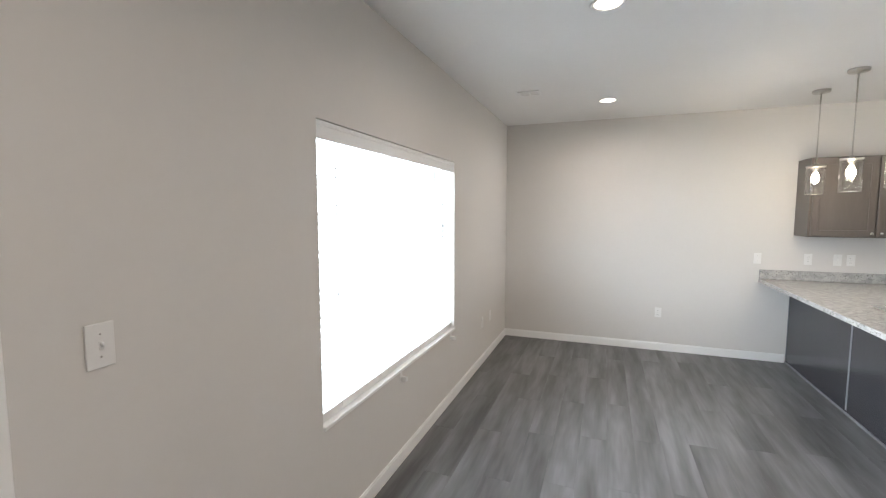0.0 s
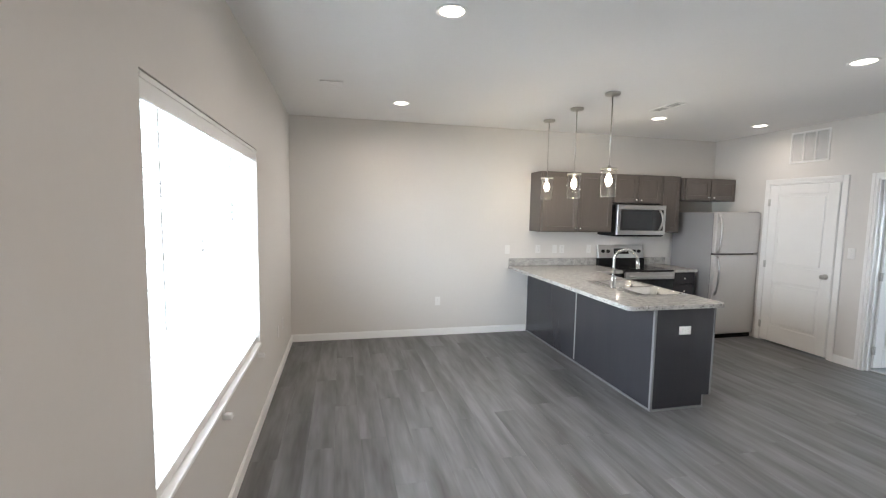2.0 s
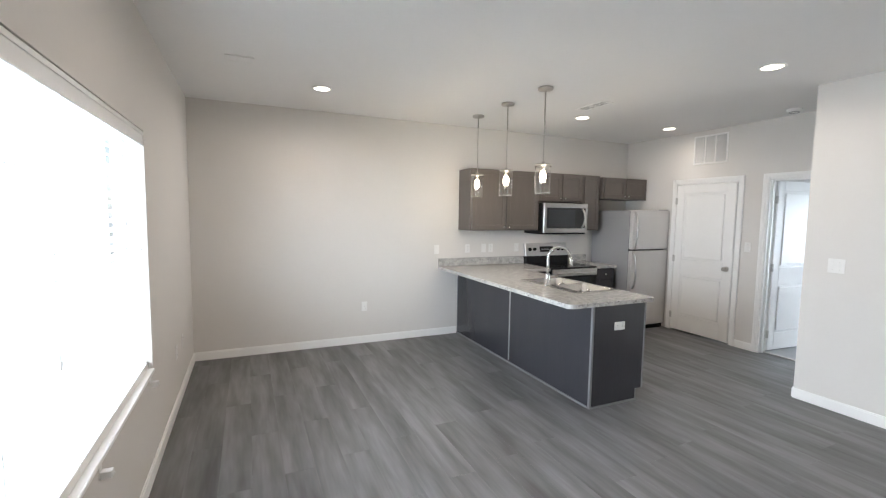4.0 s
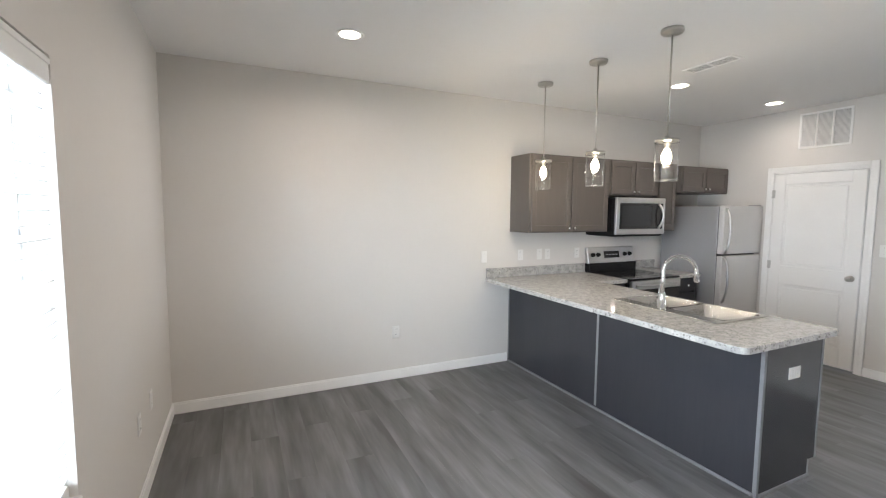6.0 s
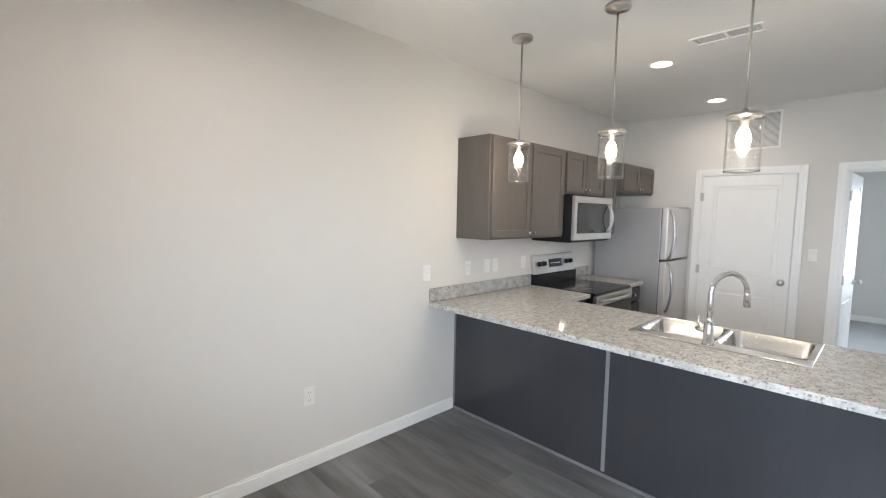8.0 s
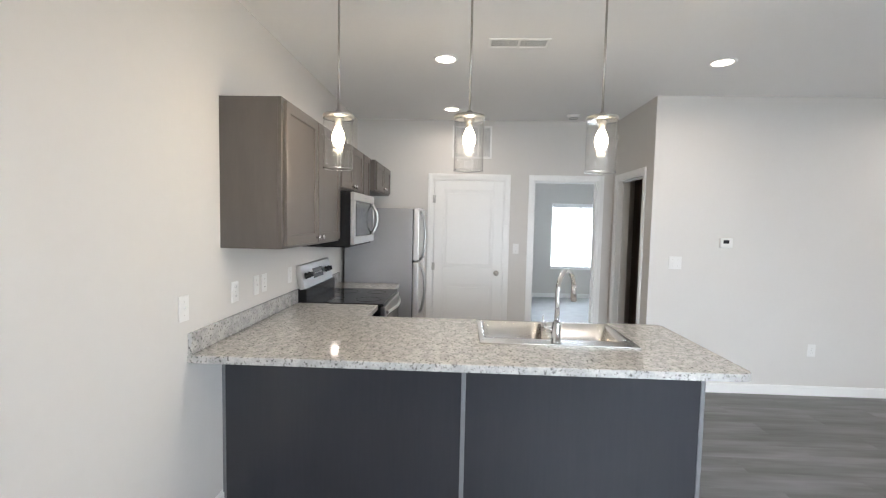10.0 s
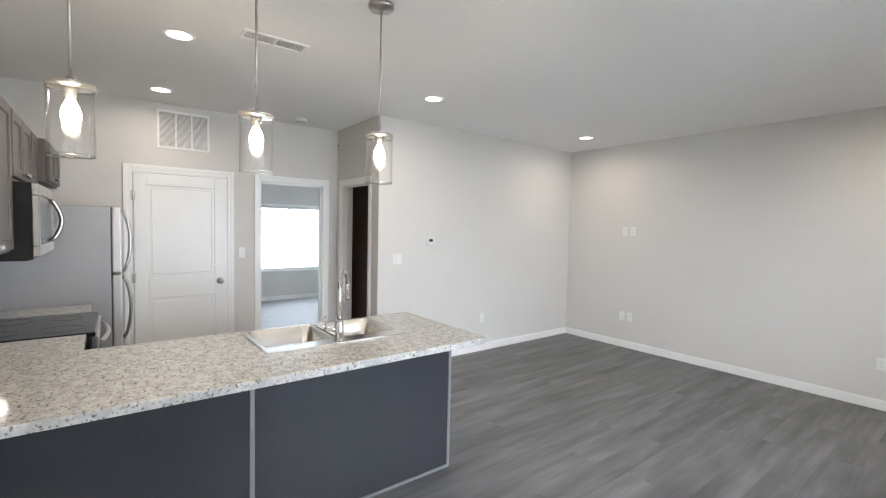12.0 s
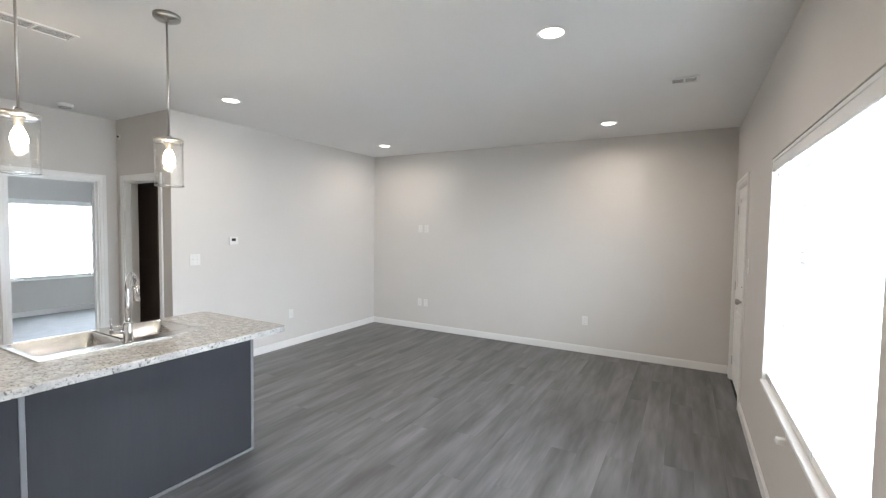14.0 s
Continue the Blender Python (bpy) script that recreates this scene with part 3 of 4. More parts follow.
for kx in (0.075, 0.155, 0.575, 0.655):
    bm = B()
    lathe(bm, [(0, 0), (0.026, 0), (0.026, 0.006), (0.021, 0.010), (0.019, 0.028), (0, 0.030)], 20, lean @ pose(kx, -0.001, 0.105, 90))
    box(bm, kx - 0.005, kx + 0.005, -0.036, -0.028, 0.087, 0.123, 0.002, 1, lean)
    part("control_knob", bm, M_BLACK, cp, "black control knob")
bm = B()
box(bm, 0.004, w - 0.004, -0.018, 0.018, 0.25, 0.80, 0.006)
dr = part("oven_door", bm, M_BLACKGLASS, ob, "black glass oven door")
bm = B()
box(bm, 0.002, w - 0.002, -0.020, 0.018, 0.802, 0.892, 0.006)
part("door_rail", bm, M_STEEL, ob, "brushed steel rail")
bm = B()
tube(bm, [(0.05 + (w - 0.1) * k / 14, -0.028 - 0.035 * math.sin(math.pi * k / 14), 0.845) for k in range(15)], 0.013, 10)
part("handle", bm, M_STEEL, dr, "bowed steel oven handle")
bm = B()
box(bm, 0.004, w - 0.004, -0.012, 0.018, 0.06, 0.24, 0.006)
part("storage_drawer", bm, M_STEEL, ob)
for fx in (0.04, w - 0.04):
    for fy in (0.06, 0.6):
        bm = B()
        lathe(bm, [(0, 0), (0.018, 0), (0.018, 0.02), (0, 0.02)], 10, pose(fx, fy, 0))
        part("foot", bm, M_BLACK, ob)

# refrigerator
FX0, FX1, FY = 5.352, 6.055, 5.465
w = FX1 - FX0
ob = thing("refrigerator", (FX0, FY, 0), "silver top-freezer refrigerator with grey side panels", "refrigerator")
bm = B()
box(bm, 0.004, w - 0.004, 0.07, 0.78, 0.03, 1.68, 0.006, 2)
part("body", bm, M_FRIDGE, ob, "grey textured cabinet")
for nm, z0, z1 in (("fridge_door", 0.065, 1.126), ("freezer_door", 1.144, 1.688)):
    bm = B()
    box(bm, 0, w, 0, 0.064, z0, z1, 0.012, 3)
    dr = part(nm, bm, M_FRIDGE_DOOR, ob, "satin silver door")
    bm = B()
    lo, hi = (0.60, 1.118) if nm == "fridge_door" else (1.152, 1.655)
    pts = []
    for k in range(15):
        f = k / 14
        pts.append((0.028, -0.005 - 0.055 * math.sin(math.pi * min(1, f * 1.0)) ** 0.6, lo + (hi - lo) * f))
    tube(bm, pts, 0.014, 10)
    part("handle", bm, M_STEEL, dr, "long bowed silver handle")
bm = B()
box(bm, 0.01, w - 0.01, 0.066, 0.075, 0.06, 1.675)
part("gasket", bm, M_SLOT, ob)
bm = B()
box(bm, 0.01, w - 0.01, 0.03, 0.09, 0.0, 0.06, 0.003)
part("toe_grille", bm, M_BLACK, ob)
bm = B()
box(bm, w - 0.09, w - 0.01, 0.02, 0.12, 1.682, 1.70, 0.004)
part("hinge_cover", bm, M_FRIDGE, ob)

# base cabinets
PX0, PX1, PS = 3.10, 3.70, 3.778
CT = 0.912
TH = 0.036
base_top = CT - TH - 0.001


def base_cabinet(m, w, d, layout, label, material=M_PANEL, full=True):
    """A base unit: local u across, v up, w out; layout lists (kind, v0, v1)."""
    ob = thing("base_cabinet", m, label, "cabinet", "base cabinets")
    bm = B()
    top = base_top if full else 0.68
    box(bm, 0.0008, w - 0.0008, 0.10, top, -d, -0.02, 0.001)
    box(bm, 0.0008, w - 0.0008, 0.0, 0.10, -d, -0.075)
    for a in ((0, 0.035, 0.10, base_top), (w - 0.035, w, 0.10, base_top)):
        box(bm, a[0], a[1], a[2], a[3], -0.02, 0)
    box(bm, 0.035, w - 0.035, 0.10, 0.13, -0.02, 0)
    box(bm, 0.035, w - 0.035, base_top - 0.03, base_top, -0.02, 0)
    part("body", bm, material, ob)
    for kind, a, c, v0, v1 in layout:
        bm = B()
        if kind == "drawer":
            box(bm, a, c, v0, v1, 0.001, 0.02, 0.003)
        else:
            shaker(bm, a, c, v0, v1)
            bmesh.ops.translate(bm, verts=bm.verts, vec=(0, 0, 0.0015))
        fr = part(kind, bm, material, ob)
        bm = B()
        cab_knob(bm, (a + c) / 2 if kind == "drawer" else c - 0.03, (v0 + v1) / 2 if kind == "drawer" else v1 - 0.05, 0.0205)
        part("knob", bm, M_CHROME, fr, "small chrome knob")
    return ob


base_cabinet(on_north(4.888, 0, 5.69), 0.385, 0.598, [("drawer", 0.02, 0.365, 0.72, 0.86), ("drawer", 0.02, 0.365, 0.54, 0.70), ("drawer", 0.02, 0.365, 0.33, 0.52), ("drawer", 0.02, 0.365, 0.12, 0.31)],
             "slate grey four-drawer base cabinet beside the range")
base_cabinet(on_north(PX1 + 0.002, 0, 5.69), 4.137 - PX1 - 0.004, 0.598, [("door", 0.02, 0.36, 0.12, 0.86)], "slate grey corner base cabinet beside the range")
EASTM = pose(PX1, PS + 0.02, 0, 90, 0, 90)
for k, (a, c) in enumerate(((0.0, 0.60), (0.602, 1.30), (1.302, 1.87))):
    base_cabinet(EASTM @ pose(a, 0, 0), c - a, PX1 - PX0 - 0.02, [("door", 0.02, c - a - 0.02, 0.12, 0.86)], "slate grey peninsula base cabinet facing the kitchen", full=k == 2)

ob = thing("peninsula_panelling", (PX0, PS, 0), "slate grey back and end panels with grey edge strips", "panelling")
bm = B()
box(bm, 0.004, 0.018, 0.014, 1.223, 0.004, base_top)
part("back_panel", bm, M_PANEL, ob)
bm = B()
box(bm, 0.004, 0.018, 1.233, YN - PS - 0.001, 0.004, base_top)
part("back_panel", bm, M_PANEL, ob)
bm = B()
box(bm, 0.012, PX1 - PX0 - 0.075, 0.004, 0.018, 0.004, base_top)
box(bm, PX1 - PX0 - 0.075, PX1 - PX0 - 0.004, 0.004, 0.018, 0.102, base_top)
part("end_panel", bm, M_PANEL, ob, "slate grey end panel notched for the toe kick")
for nm, a in (("seam_strip", (0.0, 0.0045, 1.216, 1.240, 0.03, base_top)), ("corner_strip", (0.0, 0.022, 0.0, 0.022, 0.0, base_top)),
              ("wall_strip", (0.0, 0.006, YN - PS - 0.018, YN - PS - 0.001, 0.03, base_top)), ("east_strip", (PX1 - PX0 - 0.014, PX1 - PX0 + 0.004, 0.0, 0.019, 0.10, base_top)),
              ("shoe_moulding", (-0.008, 0.004, 0.022, YN - PS - 0.001, 0.0, 0.018)), ("end_shoe", (0.022, PX1 - PX0 - 0.075, -0.008, 0.004, 0.0, 0.016)),
              ("notch_strip", (PX1 - PX0 - 0.085, PX1 - PX0 - 0.073, 0.0, 0.019, 0.016, 0.105))):
    bm = B()
    box(bm, *a, 0.002)
    part(nm, bm, M_STRIP, ob, "grey edge strip")

# worktop: an L with a sink cut-out and a rounded free end
WX0, WX1, WS = 2.812, 3.745, 3.722
SX0, SX1, SY0, SY1 = 3.16, 3.695, 4.085, 4.925
E0 = 4.137


def worktop(name, outline, hole, label):
    bm = B()
    outer = [bm.verts.new((x, y, CT - TH)) for x, y in outline]
    edges = [bm.edges.new((a, c)) for a, c in zip(outer, outer[1:] + outer[:1])]
    if hole:
        inner = [bm.verts.new((x, y, CT - TH)) for x, y in hole]
        edges += [bm.edges.new((a, c)) for a, c in zip(inner, inner[1:] + inner[:1])]
    out = bmesh.ops.triangle_fill(bm, edges=edges, use_beauty=True)
    faces = [g for g in out["geom"] if isinstance(g, bmesh.types.BMFace)]
    up = bmesh.ops.extrude_face_region(bm, geom=faces)
    top = [v for v in up["geom"] if isinstance(v, bmesh.types.BMVert)]
    bmesh.ops.translate(bm, verts=top, vec=(0, 0, TH))
    bmesh.ops.recalc_face_normals(bm, faces=bm.faces)
    rim = [e for e in bm.edges if len(e.link_faces) == 2 and e.calc_face_angle(0) > 1.0 and all(v.co.z > CT - 0.001 for v in e.verts)]
    bmesh.ops.bevel(bm, geom=rim, offset=0.005, segments=2, affect="EDGES", profile=0.5)
    return tagged(new(name, mesh_of(name, bm, M_GRANITE)), label, "worktop")


def rounded(x, y, r, a0, a1, n=6):
    return [(x + r * math.cos(radians(a0 + (a1 - a0) * k / n)), y + r * math.sin(radians(a0 + (a1 - a0) * k / n))) for k in range(n + 1)]


i = 0.012
worktop("worktop", rounded(WX0 + 0.06, WS + 0.06, 0.06, 180, 270) + rounded(WX1 - 0.04, WS + 0.04, 0.04, 270, 360) + [(WX1, 5.655), (E0, 5.655), (E0, YN - 0.0005), (WX0, YN - 0.0005)],
        [(SX0 + i, SY0 + i), (SX1 - i, SY0 + i), (SX1 - i, SY1 - i), (SX0 + i, SY1 - i)], "pale speckled granite worktop with a rounded free end")
worktop("worktop", [(4.885, 5.655), (5.285, 5.655), (5.285, YN - 0.0005), (4.885, YN - 0.0005)], None, "short pale granite worktop beside the refrigerator")
for x0, x1 in ((WX0 + 0.003, E0), (4.885, 5.285)):
    bm = B()
    box(bm, x0, x1, YN - 0.021, YN - 0.0005, CT + 0.0005, CT + 0.102, 0.003)
    tagged(new("backsplash", mesh_of("backsplash", bm, M_GRANITE)), "low pale granite backsplash on the worktop", "backsplash")

# sink
ob = thing("sink", (SX0, SY0, CT), "stainless double-bowl drop-in sink", "sink")
sw, sl = SX1 - SX0, SY1 - SY0
bm = B()
bowls = ((0.105, sw - 0.03, 0.03, sl / 2 - 0.013), (0.105, sw - 0.03, sl / 2 + 0.013, sl - 0.03))
box(bm, 0, 0.105, 0, sl, 0.0005, 0.009, 0.003)
box(bm, sw - 0.03, sw, 0, sl, 0.0005, 0.009, 0.003)
box(bm, 0.105, sw - 0.03, 0, 0.03, 0.0005, 0.009, 0.003)
box(bm, 0.105, sw - 0.03, sl - 0.03, sl, 0.0005, 0.009, 0.003)
box(bm, 0.105, sw - 0.03, sl / 2 - 0.013, sl / 2 + 0.013, -0.004, 0.004, 0.002)
part("rim", bm, M_SINK, ob, "flat steel rim")
for x0, x1, y0, y1 in bowls:
    bm = B()
    rings = []
    for z, inset, rad in ((0.0095, -0.005, 0.05), (0.005, 0.002, 0.05), (-0.15, 0.012, 0.05), (-0.175, 0.022, 0.055), (-0.185, 0.05, 0.06)):
        a0, a1, c0, c1 = x0 + inset, x1 - inset, y0 + inset, y1 - inset
        loop = rounded(a1 - rad, c1 - rad, rad, 0, 90, 5) + rounded(a0 + rad, c1 - rad, rad, 90, 180, 5) + rounded(a0 + rad, c0 + rad, rad, 180, 270, 5) + rounded(a1 - rad, c0 + rad, rad, 270, 360, 5)
        rings.append([bm.verts.new((x, y, z)) for x, y in loop])
    for a, c in zip(rings, rings[1:]):
        for k in range(len(a)):
            bm.faces.new((a[k], a[(k + 1) % len(a)], c[(k + 1) % len(a)], c[k])).smooth = True
    bm.faces.new(rings[-1])
    bl = part("bowl", bm, M_SINK, ob, "deep satin steel bowl")
    bm = B()
    lathe(bm, [(0, 0.001), (0.030, 0.001), (0.042, 0.004), (0.044, 0.0)], 24, pose((x0 + x1) / 2, (y0 + y1) / 2, -0.184))
    part("drain", bm, M_CHROME, bl, "round chrome drain")

# faucet
ob = thing("faucet", pose(3.205, 4.516, CT + 0.0092, 0, 0, -37), "chrome gooseneck pull-down kitchen faucet", "faucet")
bm = B()
lathe(bm, [(0, 0), (0.029, 0), (0.029, 0.006), (0.025, 0.010), (0.0235, 0.10), (0.020, 0.115), (0.0, 0.115)], 24)
part("base", bm, M_CHROME, ob)
bm = B()
pts = [(0, 0, 0.11), (0, 0, 0.20), (0, 0, 0.27)]
for k in range(1, 15):
    a = math.pi - math.pi * 0.94 * k / 14
    pts.append((0.105 + 0.105 * math.cos(a), 0, 0.27 + 0.105 * math.sin(a)))
tube(bm, pts, 0.0135, 14, 1.0, (0, 1, 0))
part("spout", bm, M_CHROME, ob, "tall arched chrome spout")
bm = B()
ex, ez = pts[-1][0], pts[-1][2]
tube(bm, [(ex, 0, ez), (ex + 0.003, 0, ez - 0.03), (ex + 0.007, 0, ez - 0.085), (ex + 0.008, 0, ez - 0.095)], [0.0155, 0.0165, 0.0185, 0.016], 14, 1.0, (0, 1, 0))
part("spray_head", bm, M_CHROME, ob, "chrome spray head")
bm = B()
tube(bm, [(0, 0.018, 0.062), (0, 0.055, 0.062), (0, 0.085, 0.062)], [0.016, 0.016, 0.0145], 14)
tube(bm, [(0, 0.075, 0.07), (0.0, 0.078, 0.10), (0.0, 0.080, 0.135)], [0.0055, 0.005, 0.0045], 10, 1.0, (1, 0, 0))
part("lever", bm, M_CHROME, ob, "side lever handle")


# ---- pendants and ceiling fixtures ----
def pendant(x, y):
    ob = thing("pendant_lamp", (x, y, H), "clear glass cylinder pendant with a lit filament bulb", "pendant lamp", "pendants over the peninsula")
    bm = B()
    lathe(bm, [(0, 0), (0.068, 0), (0.068, -0.016), (0.062, -0.024), (0.012, -0.026), (0.010, -0.036), (0, -0.036)], 28)
    part("canopy", bm, M_NICKEL, ob, "brushed nickel canopy")
    bm = B()
    tube(bm, [(0, 0, -0.03), (0, 0, -0.665)], 0.0055, 10)
    part("stem", bm, M_NICKEL, ob, "thin nickel stem")
    bm = B()
    lathe(bm, [(0, -0.655), (0.014, -0.655), (0.016, -0.674), (0.070, -0.676), (0.074, -0.680), (0.074, -0.687), (0.070, -0.6905), (0, -0.692)], 28)
    part("socket_cap", bm, M_NICKEL, ob, "flat nickel cap")
    bm = B()
    lathe(bm, [(0, -0.6915), (0.026, -0.6925), (0.026, -0.702), (0.017, -0.706), (0.016, -0.735), (0, -0.735)], 24)
    part("socket", bm, M_NICKEL, ob, "nickel bulb socket")
    bm = B()
    lathe(bm, [(0.0715, -0.6905), (0.0715, -0.935), (0.0705, -0.938), (0.0685, -0.935), (0.0685, -0.6905), (0.0715, -0.6905)], 36)
    g = part("glass_shade", bm, M_GLASS, ob, "clear glass cylinder shade")
    g.visible_shadow = False
    for z in (-0.698, -0.937):
        bm = B()
        lathe(bm, [(0.070 + 0.0032 * math.cos(a * math.pi / 4), z + 0.0032 * math.sin(a * math.pi / 4)) for a in range(9)], 36)
        part("glass_rim", bm, M_RIM, g, "thick clear rolled rim").visible_shadow = False
    bm = B()
    lathe(bm, [(0.013, -0.735), (0.017, -0.744), (0.026, -0.764), (0.031, -0.787), (0.029, -0.806), (0.021, -0.824), (0.011, -0.834), (0, -0.837)], 20)
    bl = part("bulb", bm, M_BULB, ob, "glowing warm bulb")
    bl.visible_shadow = False


for x, y in PENDANTS:
    pendant(x, y)


def downlight(x, y):
    ob = thing("downlight", (x, y, H), "round recessed downlight, lit, with white trim", "downlight", "recessed downlights")
    bm = B()
    lathe(bm, [(0.093, 0), (0.093, -0.003), (0.086, -0.006), (0.070, -0.0035), (0.070, 0)], 36)
    part("trim_ring", bm, M_WHITE, ob)
    bm = B()
    lathe(bm, [(0, -0.0015), (0.070, -0.0015)], 36)
    part("lens", bm, M_LENS, ob, "glowing frosted lens")


for x, y in LIGHTS:
    downlight(x, y)


def register(name, m, w, h, slats, label, category, bars=1, material=M_WHITE, tilt=35, back=M_SLOT):
    """A louvred grille; local u across, v up, w out."""
    ob = thing(name, m, label, category)
    bm = B()
    f = 0.02
    for a in ((0, w, 0, f), (0, w, h - f, h), (0, f, f, h - f), (w - f, w, f, h - f)):
        box(bm, a[0], a[1], a[2], a[3], 0, 0.009, 0.002)
    for k in range(1, bars + 1):
        u = f + (w - 2 * f) * k / (bars + 1)
        box(bm, u - 0.007, u + 0.007, f, h - f, 0, 0.0112, 0.001)
    part("frame", bm, material, ob)
    # flat plate behind the slats; its tone gives the shade of the duct
    bm = B()
    box(bm, f, w - f, f, h - f, 0.0004, 0.0012)
    part("backing", bm, back, ob, "grey plate in place of the shaded duct")
    step = (h - 2 * f) / slats
    sm = mesh_of("slat", box(B(), f, w - f, -0.0006, 0.0006, -step * 0.4, step * 0.4), material)
    for k in range(slats):
        s = new("slat", sm)
        s.parent = ob
        s.matrix_basis = pose(0, f + step * (k + 0.5), 0.0045, 90 - tilt)
    return ob


register("return_grille", on_east(5.16, 2.30, XP), 0.46, 0.375, 30, "white louvred return air grille above the pantry door", "grille", 2, tilt=42, back=M_STRIP)
register("ceiling_vent", pose(3.93, 4.885, H, 180, 0, 90) @ pose(-0.40, -0.155, 0), 0.40, 0.15, 7, "white two-bay ceiling air vent over the kitchen", "air vent", 1, tilt=12, back=M_STRIP)
register("ceiling_vent", pose(0.40, 4.72, H, 180, 0, 0) @ pose(0.02, -0.16, 0), 0.20, 0.14, 7, "small ceiling air vent beside the window wall", "air vent", 1, tilt=14, back=M_STRIP)
register("ceiling_vent", pose(0.40, 1.86, H, 180, 0, 0) @ pose(0.02, -0.16, 0), 0.20, 0.14, 7, "small ceiling air vent near the entry", "air vent", 1, tilt=14, back=M_STRIP)

ob = thing("smoke_detector", (5.77, 3.84, H), "round white smoke detector on the ceiling", "smoke detector")
bm = B()
lathe(bm, [(0, 0), (0.066, 0), (0.066, -0.012), (0.058, -0.030), (0.030, -0.036), (0, -0.036)], 28)
part("body", bm, M_PLASTIC, ob)
bm = B()
lathe(bm, [(0.045, -0.033), (0.047, -0.037), (0.049, -0.033)], 28)
part("vent_ring", bm, M_STRIP, ob)


# ---- plates ----
def plate(bm, w=0.07, h=0.115, u=0.0):
    box(bm, u - w / 2, u + w / 2, -h / 2, h / 2, 0, 0.006, 0.0025, 2)


def outlet(m, label="white duplex wall outlet"):
    ob = thing("wall_outlet", m, label, "outlet", "wall outlets")
    bm = B()
    plate(bm)
    part("cover_plate", bm, M_PLASTIC, ob)
    for v in (-0.025, 0.025):
        bm = B()
        box(bm, -0.017, 0.017, v - 0.014, v + 0.014, 0.0045, 0.0075, 0.003, 2)
        fc = part("receptacle", bm, M_PLASTIC, ob)
        bm = B()
        for u in (-0.0065, 0.0065):
            box(bm, u - 0.001, u + 0.001, v - 0.003, v + 0.005, 0.0074, 0.0078)
        part("slots", bm, M_SLOT, fc)
    bm = B()
    lathe(bm, [(0.003, 0.006), (0.002, 0.0072), (0, 0.0072)], 10)
    part("screw", bm, M_NICKEL, ob)
    return ob


def switch(m, gangs=1, label="white rocker light switch"):
    ob = thing("light_switch", m, label, "switch", "light switches")
    bm = B()
    plate(bm, 0.07 + 0.046 * (gangs - 1), 0.118)
    part("cover_plate", bm, M_PLASTIC, ob)
    for k in range(gangs):
        u = 0.046 * (k - (gangs - 1) / 2)
        bm = B()
        box(bm, u - 0.005, u + 0.005, -0.012, 0.012, 0.005, 0.0075, 0.001)
        box(bm, u - 0.0035, u + 0.0035, -0.002, 0.008, 0.0075, 0.017, 0.0015)
        part("toggle", bm, M_PLASTIC, ob)
        bm = B()
        for v in (-0.03, 0.03):
            lathe(bm, [(0.003, 0.006), (0.002, 0.0072), (0, 0.0072)], 10, pose(u, v, 0))
        part("screw", bm, M_NICKEL, ob)
    return ob


outlet(on_north(1.835, 0.455))
for x in (3.24, 3.60, 4.02):
    outlet(on_north(x, 1.14), "white wall outlet above the worktop")
switch(on_north(2.79, 1.135), 1, "white light switch beside the worktop")
switch(on_north(3.49, 1.14), 1, "white light switch above the worktop")
outlet(on_west(5.13, 0.45), "white low outlet on the window wall")
outlet(on_west(5.47, 0.45), "white low outlet on the window wall")
outlet(on_south(1.575, 0.418), "white low outlet on the living room wall")
for x in (4.10, 3.99):
    outlet(on_south(x, 1.575), "white outlet at television height")
    outlet(on_south(x, 0.42), "white low outlet beside another")
outlet(on_east(1.755, 0.428, XE), "white low outlet on the thermostat wall")
switch(on_east(3.04, 1.216, XE), 2, "white double light switch near the hall corner")
switch(on_east(4.385, 1.25, XP), 1, "white light switch between two doors")
switch(on_west(1.37, 1.303), 1, "white light switch beside the entry door")
ob = outlet(pose(3.40, PS + 0.004, 0.68, 90, 0, 0) @ pose(0, 0, 0, 0, 0, 90), "white outlet set sideways in the end panel")

ob = thing("thermostat", on_east(2.595, 1.41, XE), "small white thermostat with a grey display", "thermostat")
bm = B()
box(bm, -0.055, 0.055, -0.045, 0.045, 0, 0.024, 0.006, 2)
part("case", bm, M_PLASTIC, ob)
bm = B()
box(bm, -0.030, 0.022, -0.004, 0.028, 0.0235, 0.0248, 0.001)
part("display", bm, M_DISPLAY, ob, "dark grey display")

ob = thing("wall_sensor", on_south(6.0, 2.55, YR), "tiny white round sprinkler cover with a dark centre", "sprinkler")
bm = B()
lathe(bm, [(0, 0), (0.032, 0), (0.030, 0.006), (0.014, 0.010), (0, 0.010)], 20)
part("cover", bm, M_PLASTIC, ob)
bm = B()
lathe(bm, [(0, 0.010), (0.011, 0.0105), (0.009, 0.022), (0, 0.024)], 14)
part("head", bm, M_SLOT, ob, "dark sprinkler head")

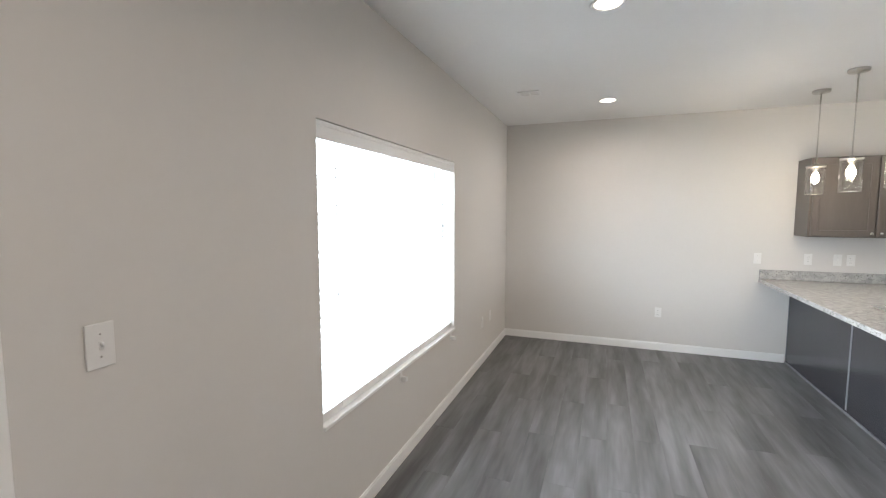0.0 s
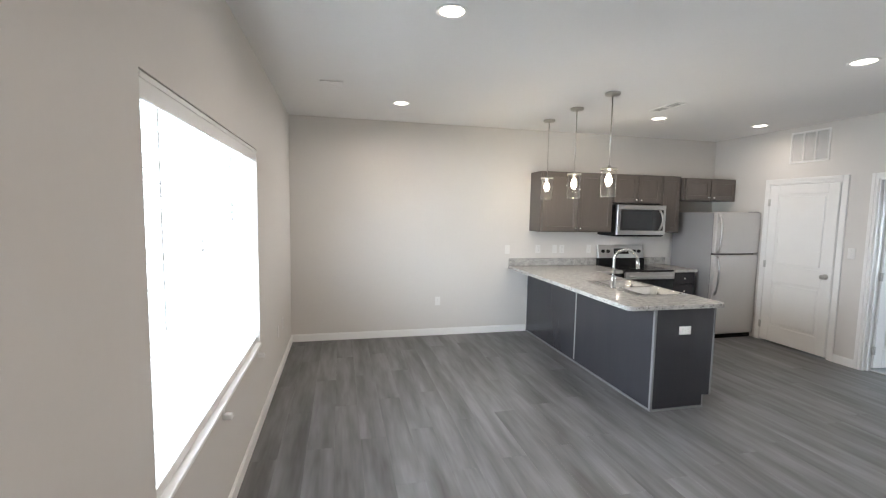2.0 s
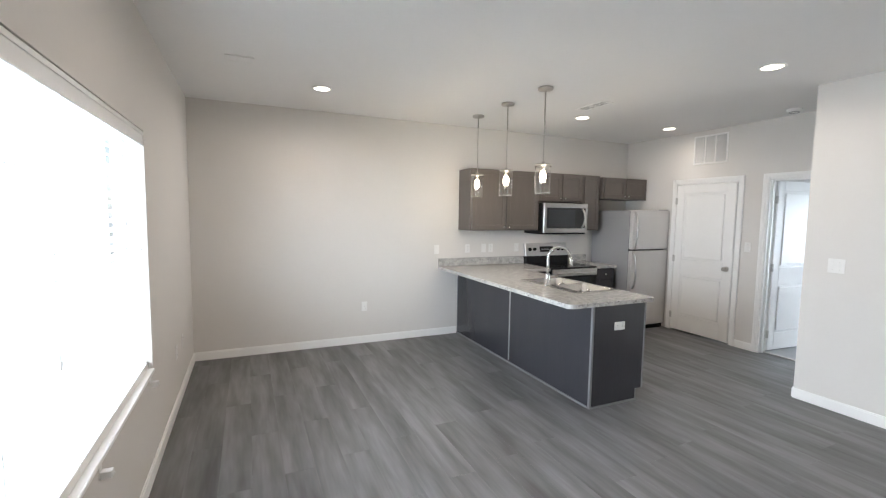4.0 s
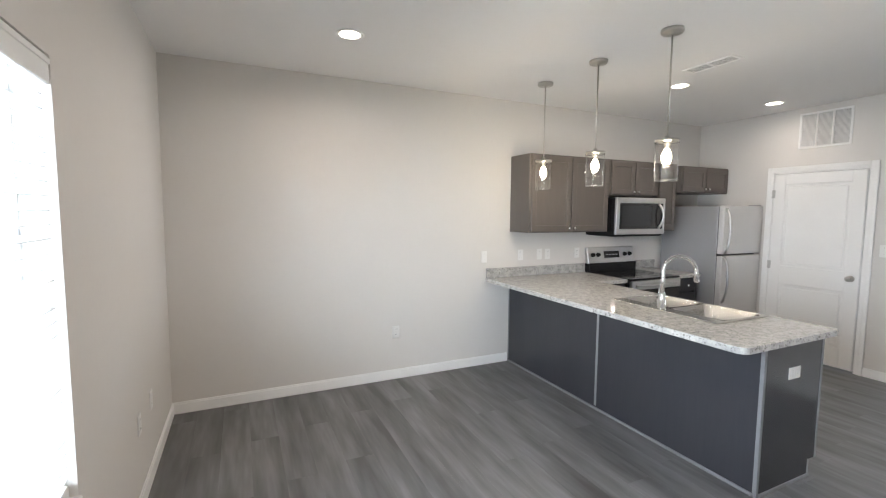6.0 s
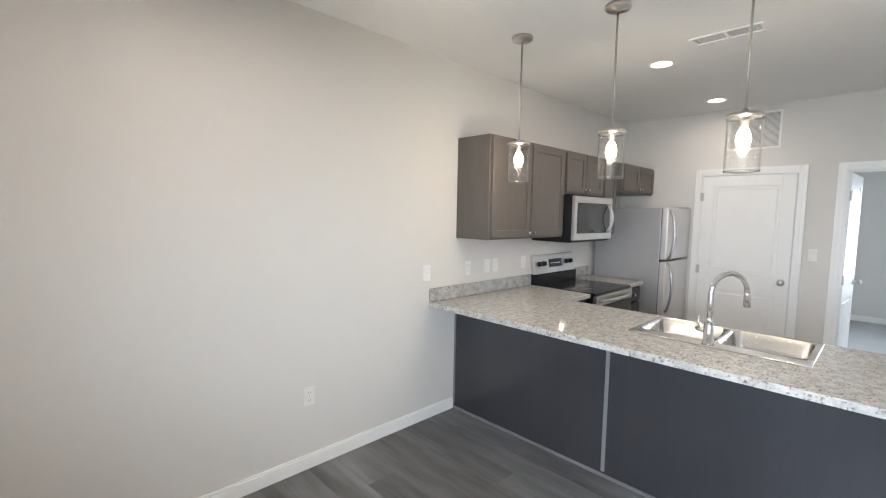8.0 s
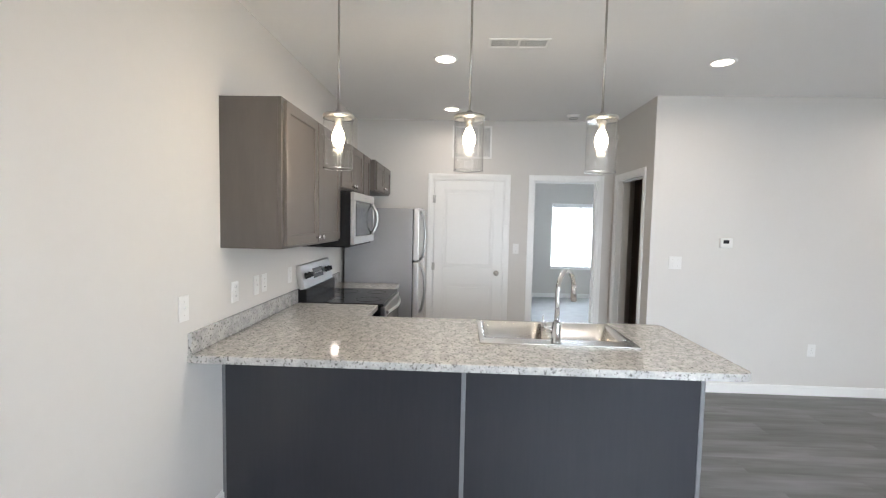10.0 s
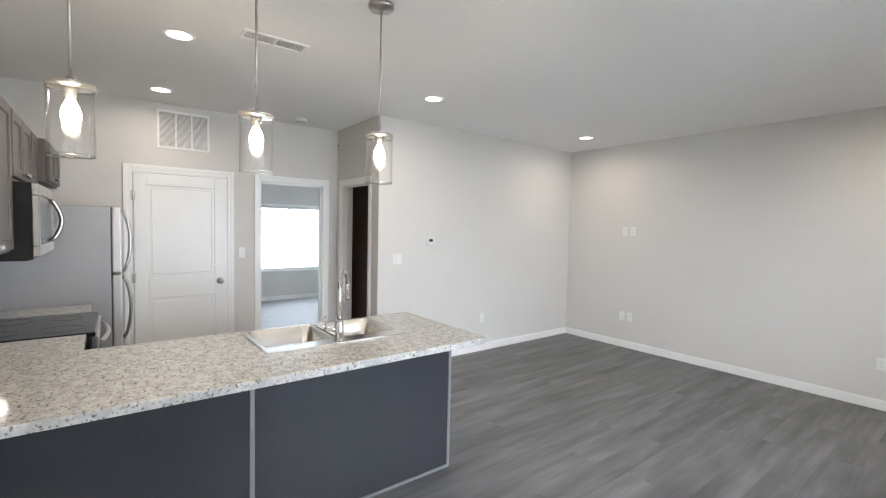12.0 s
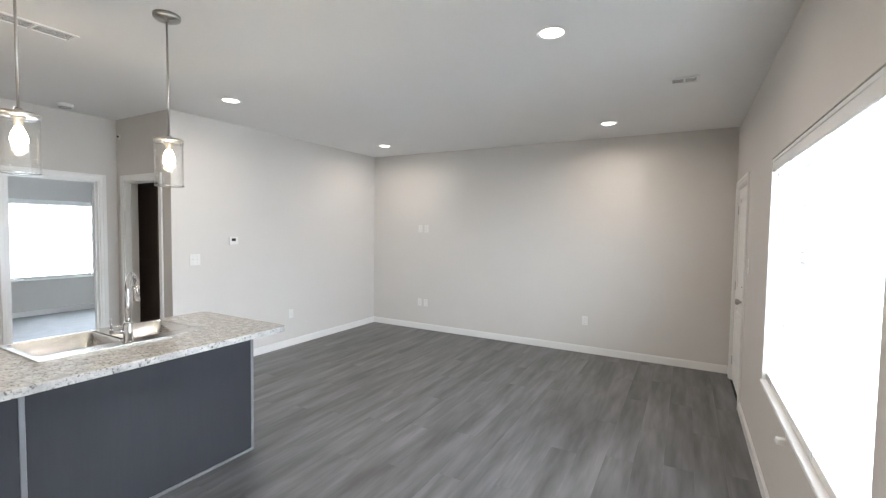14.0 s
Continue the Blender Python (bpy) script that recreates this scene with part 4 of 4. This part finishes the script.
# ---- bathroom cabinet seen through the doorway ----
ob = thing("linen_cabinet", on_south(6.47, 0, 2.86), "tall dark brown linen cabinet inside the bathroom", "cabinet")
bm = B()
box(bm, 0, 0.9, 0, 2.3, -0.55, 0, 0.002)
part("body", bm, M_LINEN, ob)
for u0, u1 in ((0.01, 0.445), (0.455, 0.89)):
    for v0, v1 in ((0.1, 1.145), (1.155, 2.29)):
        bm = B()
        box(bm, u0, u1, v0, v1, 0.001, 0.02, 0.003)
        part("door", bm, M_LINEN, ob)

# ---- plank floor ----
PW, PL = 0.182, 1.22
shared = {}


def plank(x0, x1, y0, y1):
    key = (round(x1 - x0, 3), round(y1 - y0, 3))
    if key not in shared:
        me = bpy.data.meshes.new("plank")
        a, c, g, h = key[0] / 2 - 0.0002, key[1] / 2 - 0.0002, 0.0008, 0.0004
        v = [(-a, -c, -0.008), (a, -c, -0.008), (a, c, -0.008), (-a, c, -0.008), (-a, -c, -h), (a, -c, -h), (a, c, -h), (-a, c, -h),
             (-a + g, -c + g, 0), (a - g, -c + g, 0), (a - g, c - g, 0), (-a + g, c - g, 0)]
        f = [(0, 1, 5, 4), (1, 2, 6, 5), (2, 3, 7, 6), (3, 0, 4, 7), (4, 5, 9, 8), (5, 6, 10, 9), (6, 7, 11, 10), (7, 4, 8, 11), (8, 9, 10, 11)]
        me.from_pydata(v, [], f)
        me.materials.append(M_PLANK)
        shared[key] = me
    ob = new("plank", shared[key])
    ob.parent = floor
    ob.location = ((x0 + x1) / 2, (y0 + y1) / 2, 0)


def lay(x0, x1, y0, y1, start=0):
    k, x = start, x0
    while x < x1 - 0.01:
        xe = min(x + PW, x1)
        y = y0 - (k * 0.47 % 1) * PL
        while y < y1 - 0.01:
            a, c = max(y, y0), min(y + PL, y1)
            if c - a > 0.02:
                plank(x, xe, a, c)
            y += PL
        x, k = xe, k + 1


lay(0, XE, 0, YN)
lay(XE, XP + 0.09, YR, YN, 28)
lay(XE + 0.12, 6.48, 0.52, YR, 35)
